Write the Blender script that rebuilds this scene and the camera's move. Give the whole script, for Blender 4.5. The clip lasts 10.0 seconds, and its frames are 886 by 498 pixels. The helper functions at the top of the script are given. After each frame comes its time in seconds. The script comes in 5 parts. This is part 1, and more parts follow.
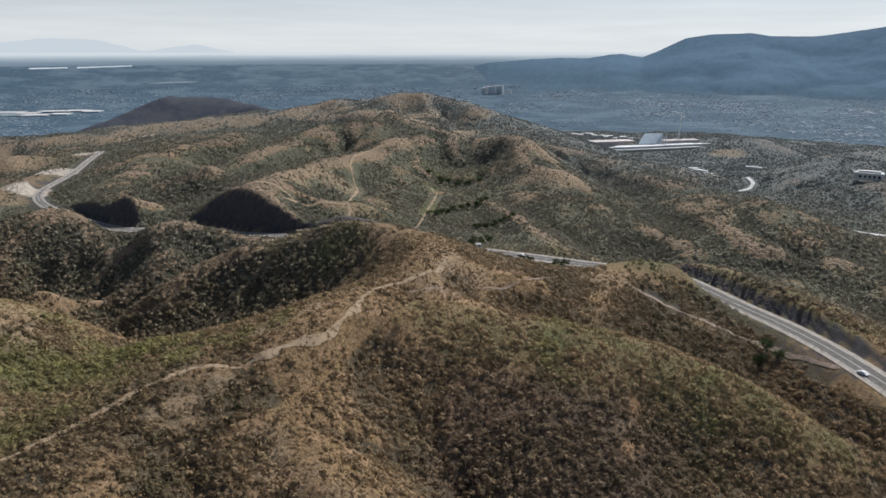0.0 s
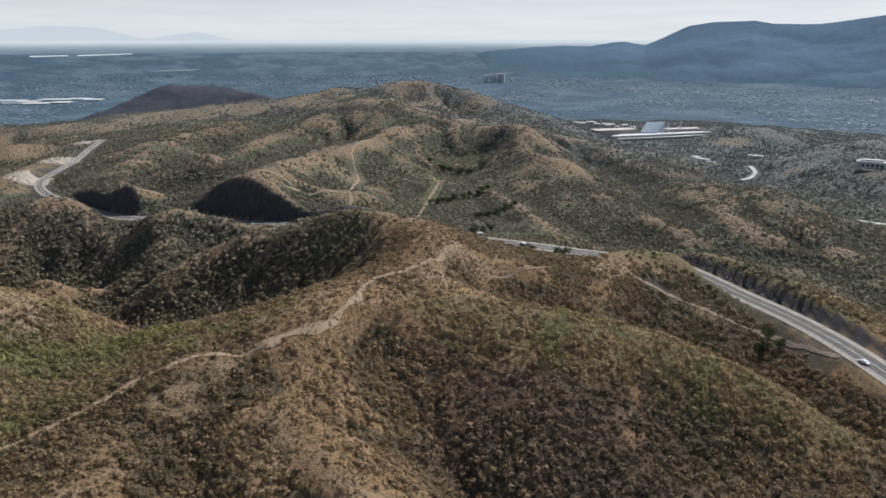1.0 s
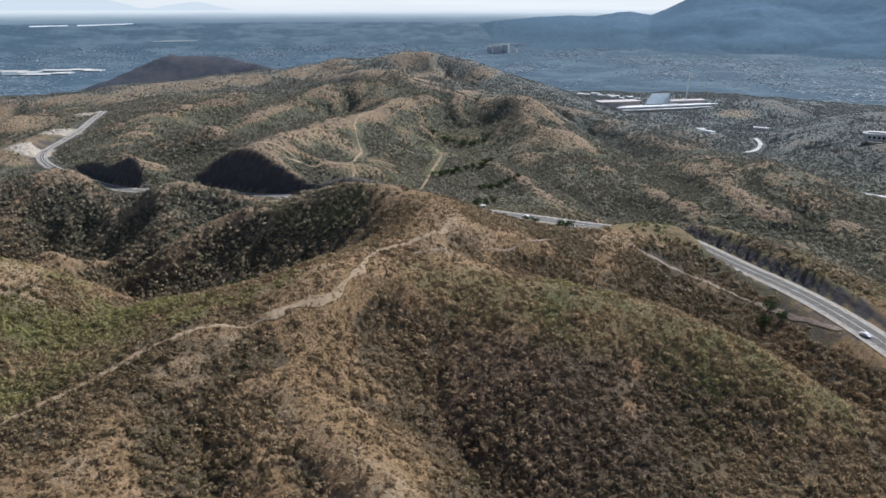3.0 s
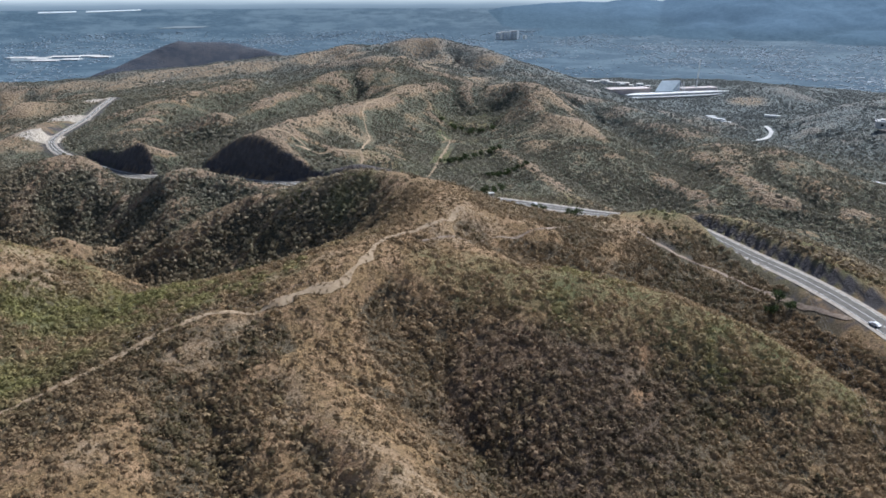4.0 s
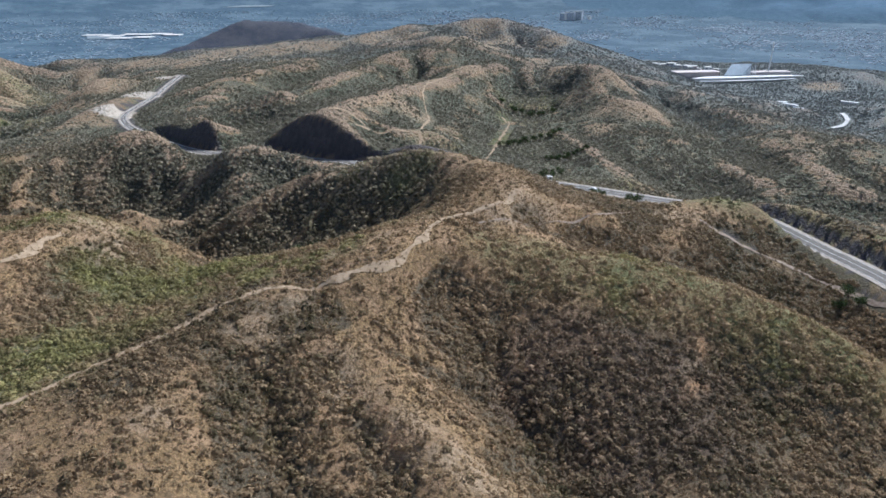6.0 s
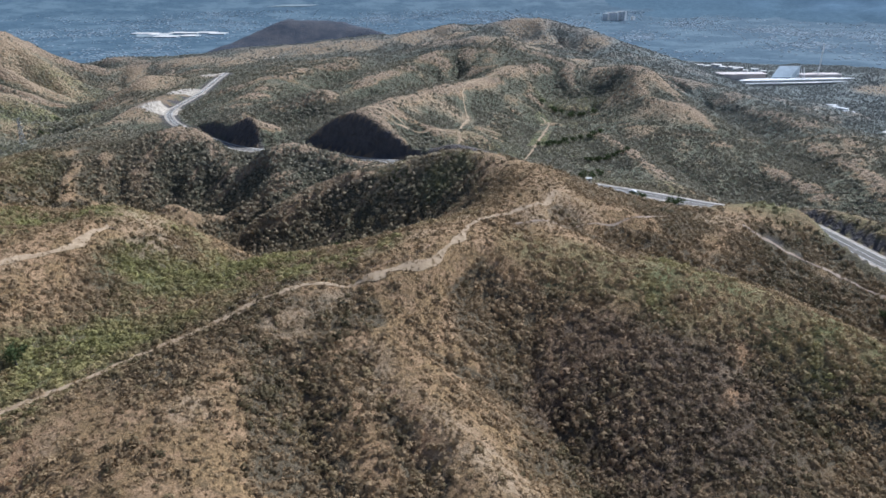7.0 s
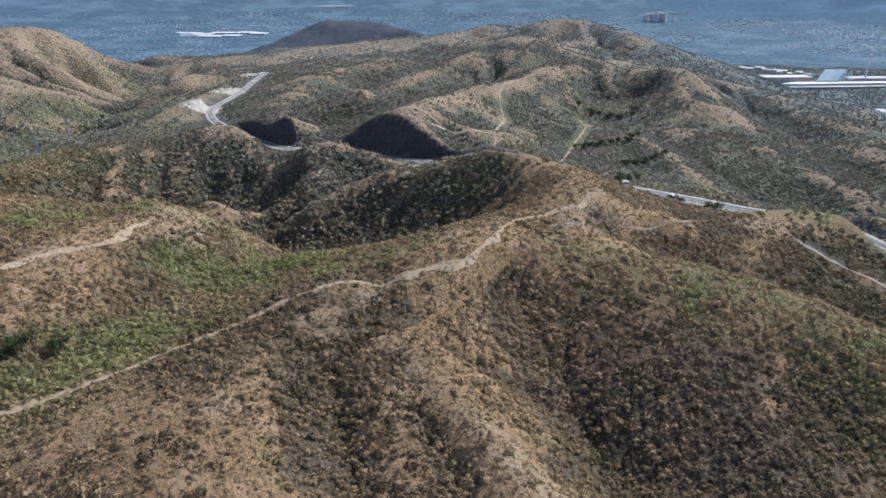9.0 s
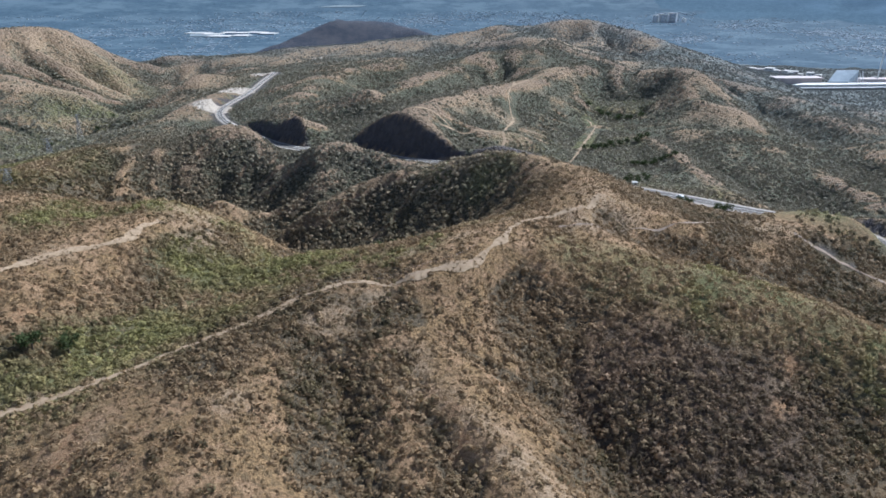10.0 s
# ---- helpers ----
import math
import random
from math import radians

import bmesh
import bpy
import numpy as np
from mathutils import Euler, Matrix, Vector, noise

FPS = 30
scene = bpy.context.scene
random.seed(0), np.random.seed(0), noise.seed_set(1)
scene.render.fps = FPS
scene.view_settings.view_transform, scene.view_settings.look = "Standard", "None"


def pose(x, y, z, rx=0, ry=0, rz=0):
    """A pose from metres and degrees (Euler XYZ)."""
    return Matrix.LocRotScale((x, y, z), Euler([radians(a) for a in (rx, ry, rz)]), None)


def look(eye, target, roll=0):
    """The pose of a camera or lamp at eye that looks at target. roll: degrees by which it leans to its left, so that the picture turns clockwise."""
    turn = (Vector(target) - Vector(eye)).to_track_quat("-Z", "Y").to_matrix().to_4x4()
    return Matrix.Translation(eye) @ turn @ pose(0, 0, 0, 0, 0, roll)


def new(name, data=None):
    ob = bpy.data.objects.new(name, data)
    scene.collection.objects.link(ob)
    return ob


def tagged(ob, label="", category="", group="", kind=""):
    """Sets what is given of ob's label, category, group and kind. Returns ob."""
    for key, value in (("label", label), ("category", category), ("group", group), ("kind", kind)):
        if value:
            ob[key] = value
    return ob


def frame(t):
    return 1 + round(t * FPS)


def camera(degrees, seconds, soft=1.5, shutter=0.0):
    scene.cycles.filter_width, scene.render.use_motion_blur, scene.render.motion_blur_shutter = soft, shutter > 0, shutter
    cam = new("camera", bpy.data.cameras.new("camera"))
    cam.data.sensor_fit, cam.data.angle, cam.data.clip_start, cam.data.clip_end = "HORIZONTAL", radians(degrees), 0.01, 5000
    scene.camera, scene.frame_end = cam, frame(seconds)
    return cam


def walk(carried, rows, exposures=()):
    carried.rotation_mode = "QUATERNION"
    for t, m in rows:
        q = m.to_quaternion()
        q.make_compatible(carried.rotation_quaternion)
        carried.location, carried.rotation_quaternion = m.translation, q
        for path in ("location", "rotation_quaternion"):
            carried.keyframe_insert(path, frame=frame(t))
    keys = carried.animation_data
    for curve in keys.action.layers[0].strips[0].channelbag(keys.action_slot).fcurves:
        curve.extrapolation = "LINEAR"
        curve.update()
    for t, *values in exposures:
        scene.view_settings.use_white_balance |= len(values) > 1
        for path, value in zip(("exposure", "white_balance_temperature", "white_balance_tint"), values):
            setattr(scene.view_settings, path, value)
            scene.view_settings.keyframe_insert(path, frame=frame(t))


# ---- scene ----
# A drone hangs 120 m over a highway in dry scrub hills and turns where it is.
EYE = 250.0
cam = camera(64.64, 10.0, soft=1.65)
ROWS = [
    (0.0, 0.0, -16.0), (0.5, 0.08, -16.42), (1.0, 0.12, -16.92), (1.5, 0.16, -17.50), (2.0, 0.20, -18.06), (2.5, 0.25, -18.64),
    (3.0, 0.38, -19.17), (3.5, 0.64, -19.68), (4.0, 1.06, -20.19), (4.5, 1.88, -20.72), (5.0, 2.65, -21.24), (5.5, 3.49, -21.64),
    (5.6, 3.77, -21.66), (5.7, 4.22, -21.67), (5.8, 4.72, -21.67), (5.9, 5.33, -21.67), (6.0, 5.93, -21.67), (6.1, 6.47, -21.67),
    (6.2, 6.96, -21.68), (6.5, 7.92, -21.69), (7.0, 9.15, -21.69), (7.3, 9.71, -21.69), (7.5, 10.07, -21.69), (8.0, 10.92, -21.66),
    (8.5, 11.58, -21.64), (9.0, 12.11, -21.63), (9.5, 12.52, -21.63), (10.0, 12.83, -21.61),
]
walk(cam, [(t, pose(0, 0, EYE, 90 + pitch, 0, yaw)) for t, yaw, pitch in ROWS],
     exposures=[(0.0, -0.26, 6120, 10), (1.5, -0.22, 6000, 10), (2.5, -0.12, 5880, 10), (5.0, 0.15, 5600, 10), (10.0, 0.2, 5430, 10)])

# ---- light ----
SUN_SIDE, SUN_HEIGHT = 37.0, 42.0
world = bpy.data.worlds.new("sky")
scene.world = world
world.use_nodes = True
wn = world.node_tree
sky = wn.nodes.new("ShaderNodeTexSky")
sky.sky_type, sky.sun_disc = "NISHITA", False
sky.sun_elevation, sky.sun_rotation = radians(SUN_HEIGHT), radians(SUN_SIDE)
sky.air_density, sky.dust_density, sky.ozone_density = 1.0, 0.6, 2.0
wn.nodes["Background"].inputs["Strength"].default_value = 0.07
soften = wn.nodes.new("ShaderNodeHueSaturation")
soften.inputs["Saturation"].default_value = 0.55
cool = wn.nodes.new("ShaderNodeMix")
cool.data_type, cool.blend_type = "RGBA", "MULTIPLY"
cool.inputs[0].default_value, cool.inputs[7].default_value = 1.0, (0.86, 0.98, 1.16, 1.0)
wn.links.new(sky.outputs["Color"], soften.inputs["Color"])
wn.links.new(soften.outputs["Color"], cool.inputs[6])
way = wn.nodes.new("ShaderNodeTexCoord")
parts = wn.nodes.new("ShaderNodeSeparateXYZ")
wn.links.new(way.outputs["Generated"], parts.inputs[0])
low = wn.nodes.new("ShaderNodeMapRange")
low.inputs["From Min"].default_value, low.inputs["From Max"].default_value = 0.02, 0.16
low.inputs["To Min"].default_value, low.inputs["To Max"].default_value = 0.8, 0.0
wn.links.new(parts.outputs[2], low.inputs["Value"])
streak = wn.nodes.new("ShaderNodeMapping")
streak.inputs["Scale"].default_value = (4.0, 4.0, 60.0)
wn.links.new(way.outputs["Generated"], streak.inputs["Vector"])
cloud = wn.nodes.new("ShaderNodeTexNoise")
cloud.inputs["Scale"].default_value, cloud.inputs["Detail"].default_value = 1.5, 6.0
wn.links.new(streak.outputs["Vector"], cloud.inputs["Vector"])
pale = wn.nodes.new("ShaderNodeMix")
pale.data_type = "RGBA"
pale.inputs[6].default_value, pale.inputs[7].default_value = (12.4, 12.6, 12.5, 1.0), (16.5, 16.4, 15.7, 1.0)
wn.links.new(cloud.outputs["Fac"], pale.inputs[0])
veil = wn.nodes.new("ShaderNodeMix")
veil.data_type = "RGBA"
wn.links.new(low.outputs["Result"], veil.inputs[0])
wn.links.new(cool.outputs[2], veil.inputs[6])
wn.links.new(pale.outputs[2], veil.inputs[7])
wn.links.new(veil.outputs[2], wn.nodes["Background"].inputs["Color"])
sun = new("sun", bpy.data.lights.new("sun", "SUN"))
sun.data.energy, sun.data.angle, sun.data.color = 5.8, radians(0.53), (1.0, 0.95, 0.88)
sun_way = Vector((math.sin(radians(SUN_SIDE)) * math.cos(radians(SUN_HEIGHT)), math.cos(radians(SUN_SIDE)) * math.cos(radians(SUN_HEIGHT)), math.sin(radians(SUN_HEIGHT))))
sun.matrix_world = look(sun_way * 900 + Vector((0, 0, 300)), (0, 0, 300))


# ---- materials ----
class Mat:
    """A small builder for node materials."""

    def __init__(self, name, rough=0.9, spec=0.2):
        self.m = bpy.data.materials.new(name)
        self.m.use_nodes = True
        self.t = self.m.node_tree
        self.b = self.t.nodes["Principled BSDF"]
        self.b.inputs["Roughness"].default_value = rough
        self.b.inputs["Specular IOR Level"].default_value = spec
        self.pos = self.t.nodes.new("ShaderNodeNewGeometry")

    def put(self, socket, value):
        if isinstance(value, (int, float)):
            socket.default_value = value
        elif isinstance(value, tuple):
            socket.default_value = (*value, 1.0) if len(value) == 3 else value
        else:
            self.t.links.new(value, socket)

    def noise(self, scale, detail=4.0, rough=0.6, stretch=None):
        n = self.t.nodes.new("ShaderNodeTexNoise")
        n.inputs["Scale"].default_value, n.inputs["Detail"].default_value, n.inputs["Roughness"].default_value = scale, detail, rough
        v = self.pos.outputs["Position"]
        if stretch:
            k = self.t.nodes.new("ShaderNodeMapping")
            k.inputs["Scale"].default_value = stretch
            self.t.links.new(v, k.inputs["Vector"])
            v = k.outputs["Vector"]
        self.t.links.new(v, n.inputs["Vector"])
        return n.outputs["Fac"]

    def attr(self, name):
        n = self.t.nodes.new("ShaderNodeAttribute")
        n.attribute_name = name
        return n.outputs["Fac"]

    def steps(self, fac, lo, hi):
        n = self.t.nodes.new("ShaderNodeMapRange")
        n.interpolation_type = "SMOOTHSTEP"
        self.put(n.inputs["Value"], fac)
        n.inputs["From Min"].default_value, n.inputs["From Max"].default_value = lo, hi
        return n.outputs["Result"]

    def mul(self, a, b, op="MULTIPLY"):
        n = self.t.nodes.new("ShaderNodeMath")
        n.operation = op
        self.put(n.inputs[0], a), self.put(n.inputs[1], b)
        return n.outputs[0]

    def mix(self, fac, a, b, how="MIX"):
        n = self.t.nodes.new("ShaderNodeMix")
        n.data_type, n.blend_type = "RGBA", how
        self.put(n.inputs[0], fac), self.put(n.inputs[6], a), self.put(n.inputs[7], b)
        return n.outputs[2]

    def bump(self, height, strength, distance):
        n = self.t.nodes.new("ShaderNodeBump")
        n.inputs["Strength"].default_value, n.inputs["Distance"].default_value = strength, distance
        self.put(n.inputs["Height"], height)
        self.t.links.new(n.outputs["Normal"], self.b.inputs["Normal"])

    def done(self, colour):
        self.put(self.b.inputs["Base Color"], colour)
        return self.m


def ground_material():
    m = Mat("hill_ground", 0.95, 0.1)
    fine, mid = m.noise(1.3, 6, 0.8), m.noise(0.12, 5, 0.65)
    grass = m.mix(m.steps(fine, 0.3, 0.7), (0.125, 0.084, 0.043), (0.43, 0.288, 0.148))
    soil = m.mix(m.steps(mid, 0.35, 0.65), (0.2, 0.124, 0.072), (0.38, 0.252, 0.145))
    base = m.mix(m.steps(mid, 0.42, 0.6), grass, soil)
    tuft = m.steps(m.noise(0.55, 4, 0.75), 0.5, 0.62)
    base = m.mix(m.mul(tuft, 0.75), base, m.mix(fine, (0.06, 0.046, 0.026), (0.16, 0.116, 0.066)))
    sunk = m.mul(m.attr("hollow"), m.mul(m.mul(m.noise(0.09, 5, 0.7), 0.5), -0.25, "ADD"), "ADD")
    olive = m.mix(m.steps(fine, 0.3, 0.7), (0.1, 0.106, 0.078), (0.24, 0.24, 0.182))
    crowns = m.noise(0.34, 3, 0.6)
    olive = m.mix(m.steps(crowns, 0.38, 0.5), (0.07, 0.076, 0.055), olive)
    base = m.mix(m.mul(m.mul(m.steps(sunk, 0.18, 0.42), m.attr("grey")), 0.8), base, olive)
    # Hollows painted darker as if shaded; thicket ground shares the tone.
    hollow_shade = m.mix(m.steps(fine, 0.35, 0.65), (0.056, 0.05, 0.035), (0.145, 0.118, 0.08))
    base = m.mix(m.mul(m.steps(m.mul(sunk, m.mul(m.attr("thicket"), 0.36), "ADD"), 0.38, 0.6), 0.9), base, hollow_shade)
    canopy = m.steps(m.mul(m.noise(0.22, 4, 0.7), m.mul(m.attr("hollow"), 0.4), "ADD"), 0.56, 0.7)
    canopy = m.mul(canopy, m.mul(m.attr("grey"), m.mul(m.mul(m.attr("bare"), -0.7), 1.0, "ADD")))
    base = m.mix(m.mul(canopy, 0.8), base, m.mix(m.steps(fine, 0.3, 0.7), (0.062, 0.068, 0.046), (0.155, 0.16, 0.11)))
    base = m.mix(m.mul(m.attr("twiggy"), 0.75), base, m.mix(m.steps(fine, 0.3, 0.7), (0.06, 0.044, 0.033), (0.19, 0.134, 0.095)))
    # Blue-grey distance haze painted over the ground of the farthest slopes.
    hazed = m.mix(m.steps(crowns, 0.38, 0.6), (0.13, 0.155, 0.16), (0.27, 0.3, 0.3))
    base = m.mix(m.mul(m.attr("hazed"), 0.72), base, hazed)
    spur = m.mul(m.mul(m.steps(sunk, 0.1, 0.3), -1.0), 1.0, "ADD")
    base = m.mix(m.mul(m.mul(spur, m.attr("grey")), m.mul(m.mul(m.attr("hazed"), -0.3), 0.45, "ADD")), base, m.mix(m.steps(fine, 0.3, 0.7), (0.185, 0.158, 0.128), (0.34, 0.283, 0.23)))
    herb = m.mix(m.steps(fine, 0.3, 0.7), (0.09, 0.092, 0.042), (0.22, 0.21, 0.1))
    base = m.mix(m.mul(m.attr("green"), m.steps(mid, 0.3, 0.55)), base, herb)
    bare = m.mix(m.steps(fine, 0.3, 0.7), (0.26, 0.185, 0.118), (0.43, 0.325, 0.21))
    base = m.mix(m.mul(m.attr("bare"), m.steps(m.noise(0.3, 5, 0.75), 0.34, 0.6)), base, bare)
    rust = m.mix(m.steps(fine, 0.3, 0.7), (0.25, 0.142, 0.076), (0.41, 0.268, 0.152))
    base = m.mix(m.mul(m.attr("red"), m.steps(m.noise(0.3, 5, 0.75), 0.3, 0.55)), base, rust)
    # Cut faces coloured darker than their own earth, standing for shade.
    cut = m.mix(m.steps(m.noise(0.25, 5, 0.7, (1, 1, 0.25)), 0.35, 0.65), (0.085, 0.078, 0.078), (0.115, 0.105, 0.104))
    base = m.mix(m.attr("cut"), base, cut)
    marl = m.mix(m.steps(m.noise(0.2, 5, 0.7), 0.35, 0.65), (0.4, 0.345, 0.28), (0.6, 0.53, 0.44))
    base = m.mix(m.steps(m.mul(m.attr("marl"), m.mul(m.noise(0.16, 5, 0.7), 0.7), "ADD"), 0.6, 0.8), base, marl)
    # Woods and town of the plain blued, far patches paled, for distance haze.
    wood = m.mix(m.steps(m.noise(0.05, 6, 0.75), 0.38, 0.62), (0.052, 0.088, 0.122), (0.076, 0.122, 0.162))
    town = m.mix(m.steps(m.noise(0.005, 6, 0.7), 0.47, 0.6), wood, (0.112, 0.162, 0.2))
    hazy_fields = m.mul(m.attr("hazy_fields"), m.steps(m.noise(0.0045, 6, 0.7), 0.46, 0.66))
    town = m.mix(hazy_fields, town, (0.115, 0.165, 0.205))
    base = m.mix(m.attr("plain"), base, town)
    dusky = m.mix(m.steps(m.noise(0.02, 6, 0.7), 0.35, 0.65), (0.056, 0.066, 0.088), (0.098, 0.1, 0.112))
    base = m.mix(m.attr("dusky"), base, dusky)
    relief = m.t.nodes.new("ShaderNodeBump")
    m.put(relief.inputs["Strength"], m.mul(m.mul(m.attr("plain"), -1.0, "MULTIPLY"), 1.0, "ADD"))
    relief.inputs["Distance"].default_value = 1.0
    m.put(relief.inputs["Height"], m.mul(m.mul(m.noise(0.9, 6, 0.75), 0.8), m.mul(m.mul(crowns, m.attr("grey")), 4.0), "ADD"))
    m.put(m.b.inputs["Normal"], relief.outputs["Normal"])
    return m.done(base)


def leaf_material(name, dark, light, dry, dry_share):
    m = Mat(name, 0.75, 0.15)
    tint = m.attr("tint")
    colour = m.mix(tint, dark, light)
    colour = m.mix(m.mul(m.attr("fresh"), 0.9), colour, m.mix(tint, (0.14, 0.136, 0.05), (0.37, 0.345, 0.135)))
    patch = m.mul(m.noise(0.02, 4, 0.65), m.mul(m.attr("dryness"), 0.6), "ADD")
    colour = m.mix(m.steps(patch, 0.95 - dry_share, 1.2 - dry_share), colour, m.mix(tint, dry, tuple(c * 2.1 for c in dry)))
    # Far leaves greyed and lightened; distance haze goes into their colour.
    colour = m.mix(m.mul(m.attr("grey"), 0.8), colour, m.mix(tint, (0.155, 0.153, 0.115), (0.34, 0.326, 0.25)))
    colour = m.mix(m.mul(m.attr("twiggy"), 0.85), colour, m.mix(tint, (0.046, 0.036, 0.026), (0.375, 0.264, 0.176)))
    colour = m.mix(m.mul(m.attr("hazed"), 0.72), colour, m.mix(tint, (0.155, 0.176, 0.182), (0.27, 0.3, 0.3)))
    leaf = m.t.nodes.new("ShaderNodeBsdfTranslucent")
    m.put(leaf.inputs["Color"], colour)
    both = m.t.nodes.new("ShaderNodeMixShader")
    both.inputs[0].default_value = 0.28
    m.t.links.new(m.b.outputs[0], both.inputs[1])
    m.t.links.new(leaf.outputs[0], both.inputs[2])
    m.t.links.new(both.outputs[0], m.t.nodes["Material Output"].inputs["Surface"])
    return m.done(colour)


def plain_material(name, a, b, scale=0.5, rough=0.9, relief=0.3):
    m = Mat(name, rough, 0.2)
    n = m.noise(scale, 5, 0.65)
    if relief:
        m.bump(n, relief, 0.1)
    return m.done(m.mix(m.steps(n, 0.3, 0.7), a, b))


M_GROUND = ground_material()
M_SCRUB = leaf_material("scrub_leaves", (0.038, 0.034, 0.018), (0.268, 0.212, 0.108), (0.2, 0.143, 0.082), 0.56)
M_ASPHALT = plain_material("asphalt", (0.11, 0.102, 0.092), (0.18, 0.166, 0.15), 0.4, 0.95)
M_SHOULDER = plain_material("gravel_shoulder", (0.28, 0.24, 0.2), (0.45, 0.4, 0.34), 0.6)
M_CONCRETE = plain_material("pale_concrete", (0.5, 0.49, 0.47), (0.7, 0.69, 0.66), 0.3)
M_PAINT = plain_material("road_paint", (0.6, 0.6, 0.57), (0.8, 0.8, 0.76), 0.8)
M_DUST = plain_material("dry_track_dust", (0.27, 0.195, 0.12), (0.43, 0.325, 0.215), 0.5)
M_EARTH = plain_material("reddish_track_earth", (0.2, 0.145, 0.105), (0.36, 0.285, 0.22), 0.5)
M_WHITE = plain_material("white_wall", (0.6, 0.61, 0.6), (0.8, 0.8, 0.78), 0.2)
M_BLUE = plain_material("pale_blue_cladding", (0.42, 0.5, 0.55), (0.55, 0.63, 0.68), 0.1)
M_STEEL = plain_material("galvanised_steel", (0.25, 0.26, 0.27), (0.4, 0.41, 0.42), 0.5, 0.5)
M_WOOD = plain_material("weathered_wood", (0.1, 0.08, 0.06), (0.2, 0.16, 0.12), 2.0)

# ---- lie of the land, set along camera rays at guessed distances: ridges, hollows and shelves (x, y, height), then the ways ----
LANDFORMS = {}
LANDFORMS["trail_crest"] = [(-141.1, 118.5, 147), (-131.3, 126.6, 148), (-102.6, 162.6, 152), (-93.6, 172.3, 154), (-88.6, 180.9, 155.5), (-80.8, 188.6, 157), (-74.1, 191.1, 158), (-65.2, 192.9, 159), (-57.3, 195.5, 160), (-48.1, 200.8, 161), (-40, 205.1, 162), (-34.4, 216, 163), (-29.8, 227.7, 163.5), (-28.2, 246.8, 163), (-14.2, 260.2, 162.5), (-3.2, 267.9, 163.5), (1.4, 284.3, 165)]
LANDFORMS["middle_hill_crest"] = [(-2.3, 300, 164.8), (-11.7, 317.8, 164.7), (-23.4, 334.2, 162.9), (-42.6, 355.5, 160.1), (-58.7, 363.3, 157.5), (-71.7, 367.1, 153), (-86.9, 372, 147.5), (-107.7, 372.8, 142.8), (-126.4, 371, 136.8), (-146.8, 355.9, 127.7), (-158.9, 339.7, 121)]
LANDFORMS["middle_hill_spur"] = [(-119.2, 402.7, 140.5), (-138.8, 417.5, 142.2), (-157.5, 426.9, 143.8), (-168.1, 417.4, 144.4), (-176, 397.8, 141.5), (-187.4, 381.5, 137.6), (-201.5, 362.8, 130.3), (-216, 348.5, 124)]
LANDFORMS["west_ridge_crest"] = [(-318.2, 325.3, 133.2), (-323.2, 354.9, 136.8), (-316, 393.9, 139.3), (-307.9, 419, 139), (-292.1, 442.3, 137.5), (-271.3, 461.1, 137.8), (-251.8, 466.4, 133.4), (-224.1, 452.5, 131.6), (-200.6, 436.1, 128.4)]
LANDFORMS["west_ridge_foot"] = [(-294.2, 299.7, 138.2), (-297.6, 330.8, 127.1), (-288.5, 351.9, 119.9), (-275.5, 365.9, 115.7), (-259.2, 382.5, 109.1), (-233.3, 384.8, 101.4), (-198.6, 370.1, 97.3)]
LANDFORMS["hollow_behind_trail"] = [(-37.1, 302.7, 147.4), (-61.8, 322.1, 132.7), (-85.5, 326, 122.6), (-109.3, 328.3, 115.3), (-123.5, 322.1, 108.8), (-141.6, 322.2, 110.2), (-177.1, 333.9, 107)]
LANDFORMS["left_hill_crest"] = [(-239.4, 227.1, 164.9), (-231.2, 235.5, 162.4), (-217.4, 241.6, 160), (-198.7, 238, 157.6), (-188.6, 233.3, 156.9), (-183.6, 243.6, 159.4), (-179.2, 253, 159), (-169, 257.5, 155.3), (-156.5, 258.3, 150.8), (-142, 255.1, 146.4), (-135.8, 250.5, 143.5)]
LANDFORMS["left_hill_shoulder"] = [(-181, 165.1, 163), (-178, 175.5, 162.1), (-174.7, 184.4, 162), (-165, 203.5, 160.2), (-164.3, 226.7, 160.3)]
LANDFORMS["left_hill_flank"] = [(-132.2, 226.2, 144), (-142.4, 207.9, 148.3), (-150.3, 187.1, 152.2), (-157.7, 164.7, 155.6), (-165.9, 147.5, 157.3)]
LANDFORMS["left_gully"] = [(-105.5, 235.5, 146.4), (-112.8, 198.2, 146.9), (-126.1, 177.8, 146.8), (-132.4, 160.4, 147.1), (-140.3, 148.1, 146.9), (-151.7, 130.4, 149.8)]
LANDFORMS["tan_spur"] = [(-62.9, 195.1, 154.6), (-53, 177.2, 153.7), (-43.6, 158.1, 150.8), (-32.5, 146.9, 149), (-22.7, 137.1, 147.4), (-14.1, 129.2, 145.3), (-6.4, 121.8, 144.4)]
LANDFORMS["tan_spur_left_furrow"] = [(-65.6, 156.3, 150.7), (-58.7, 142.4, 146.3), (-52.1, 130.5, 142.4), (-46.8, 119.7, 138.7)]
LANDFORMS["tan_spur_furrow"] = [(-47.3, 161.2, 150.3), (-38.4, 148.1, 147.4), (-30.3, 137.2, 144.5), (-22.1, 127.1, 140.8)]
LANDFORMS["left_slope"] = [(-78, 147.7, 154), (-72.9, 127.1, 151.1), (-71.4, 112.8, 149.3), (-69.4, 101.6, 148.5)]
LANDFORMS["far_left_slope"] = [(-101.4, 119.9, 151.5), (-96.1, 105.9, 150.2), (-91.9, 96.2, 148.6)]
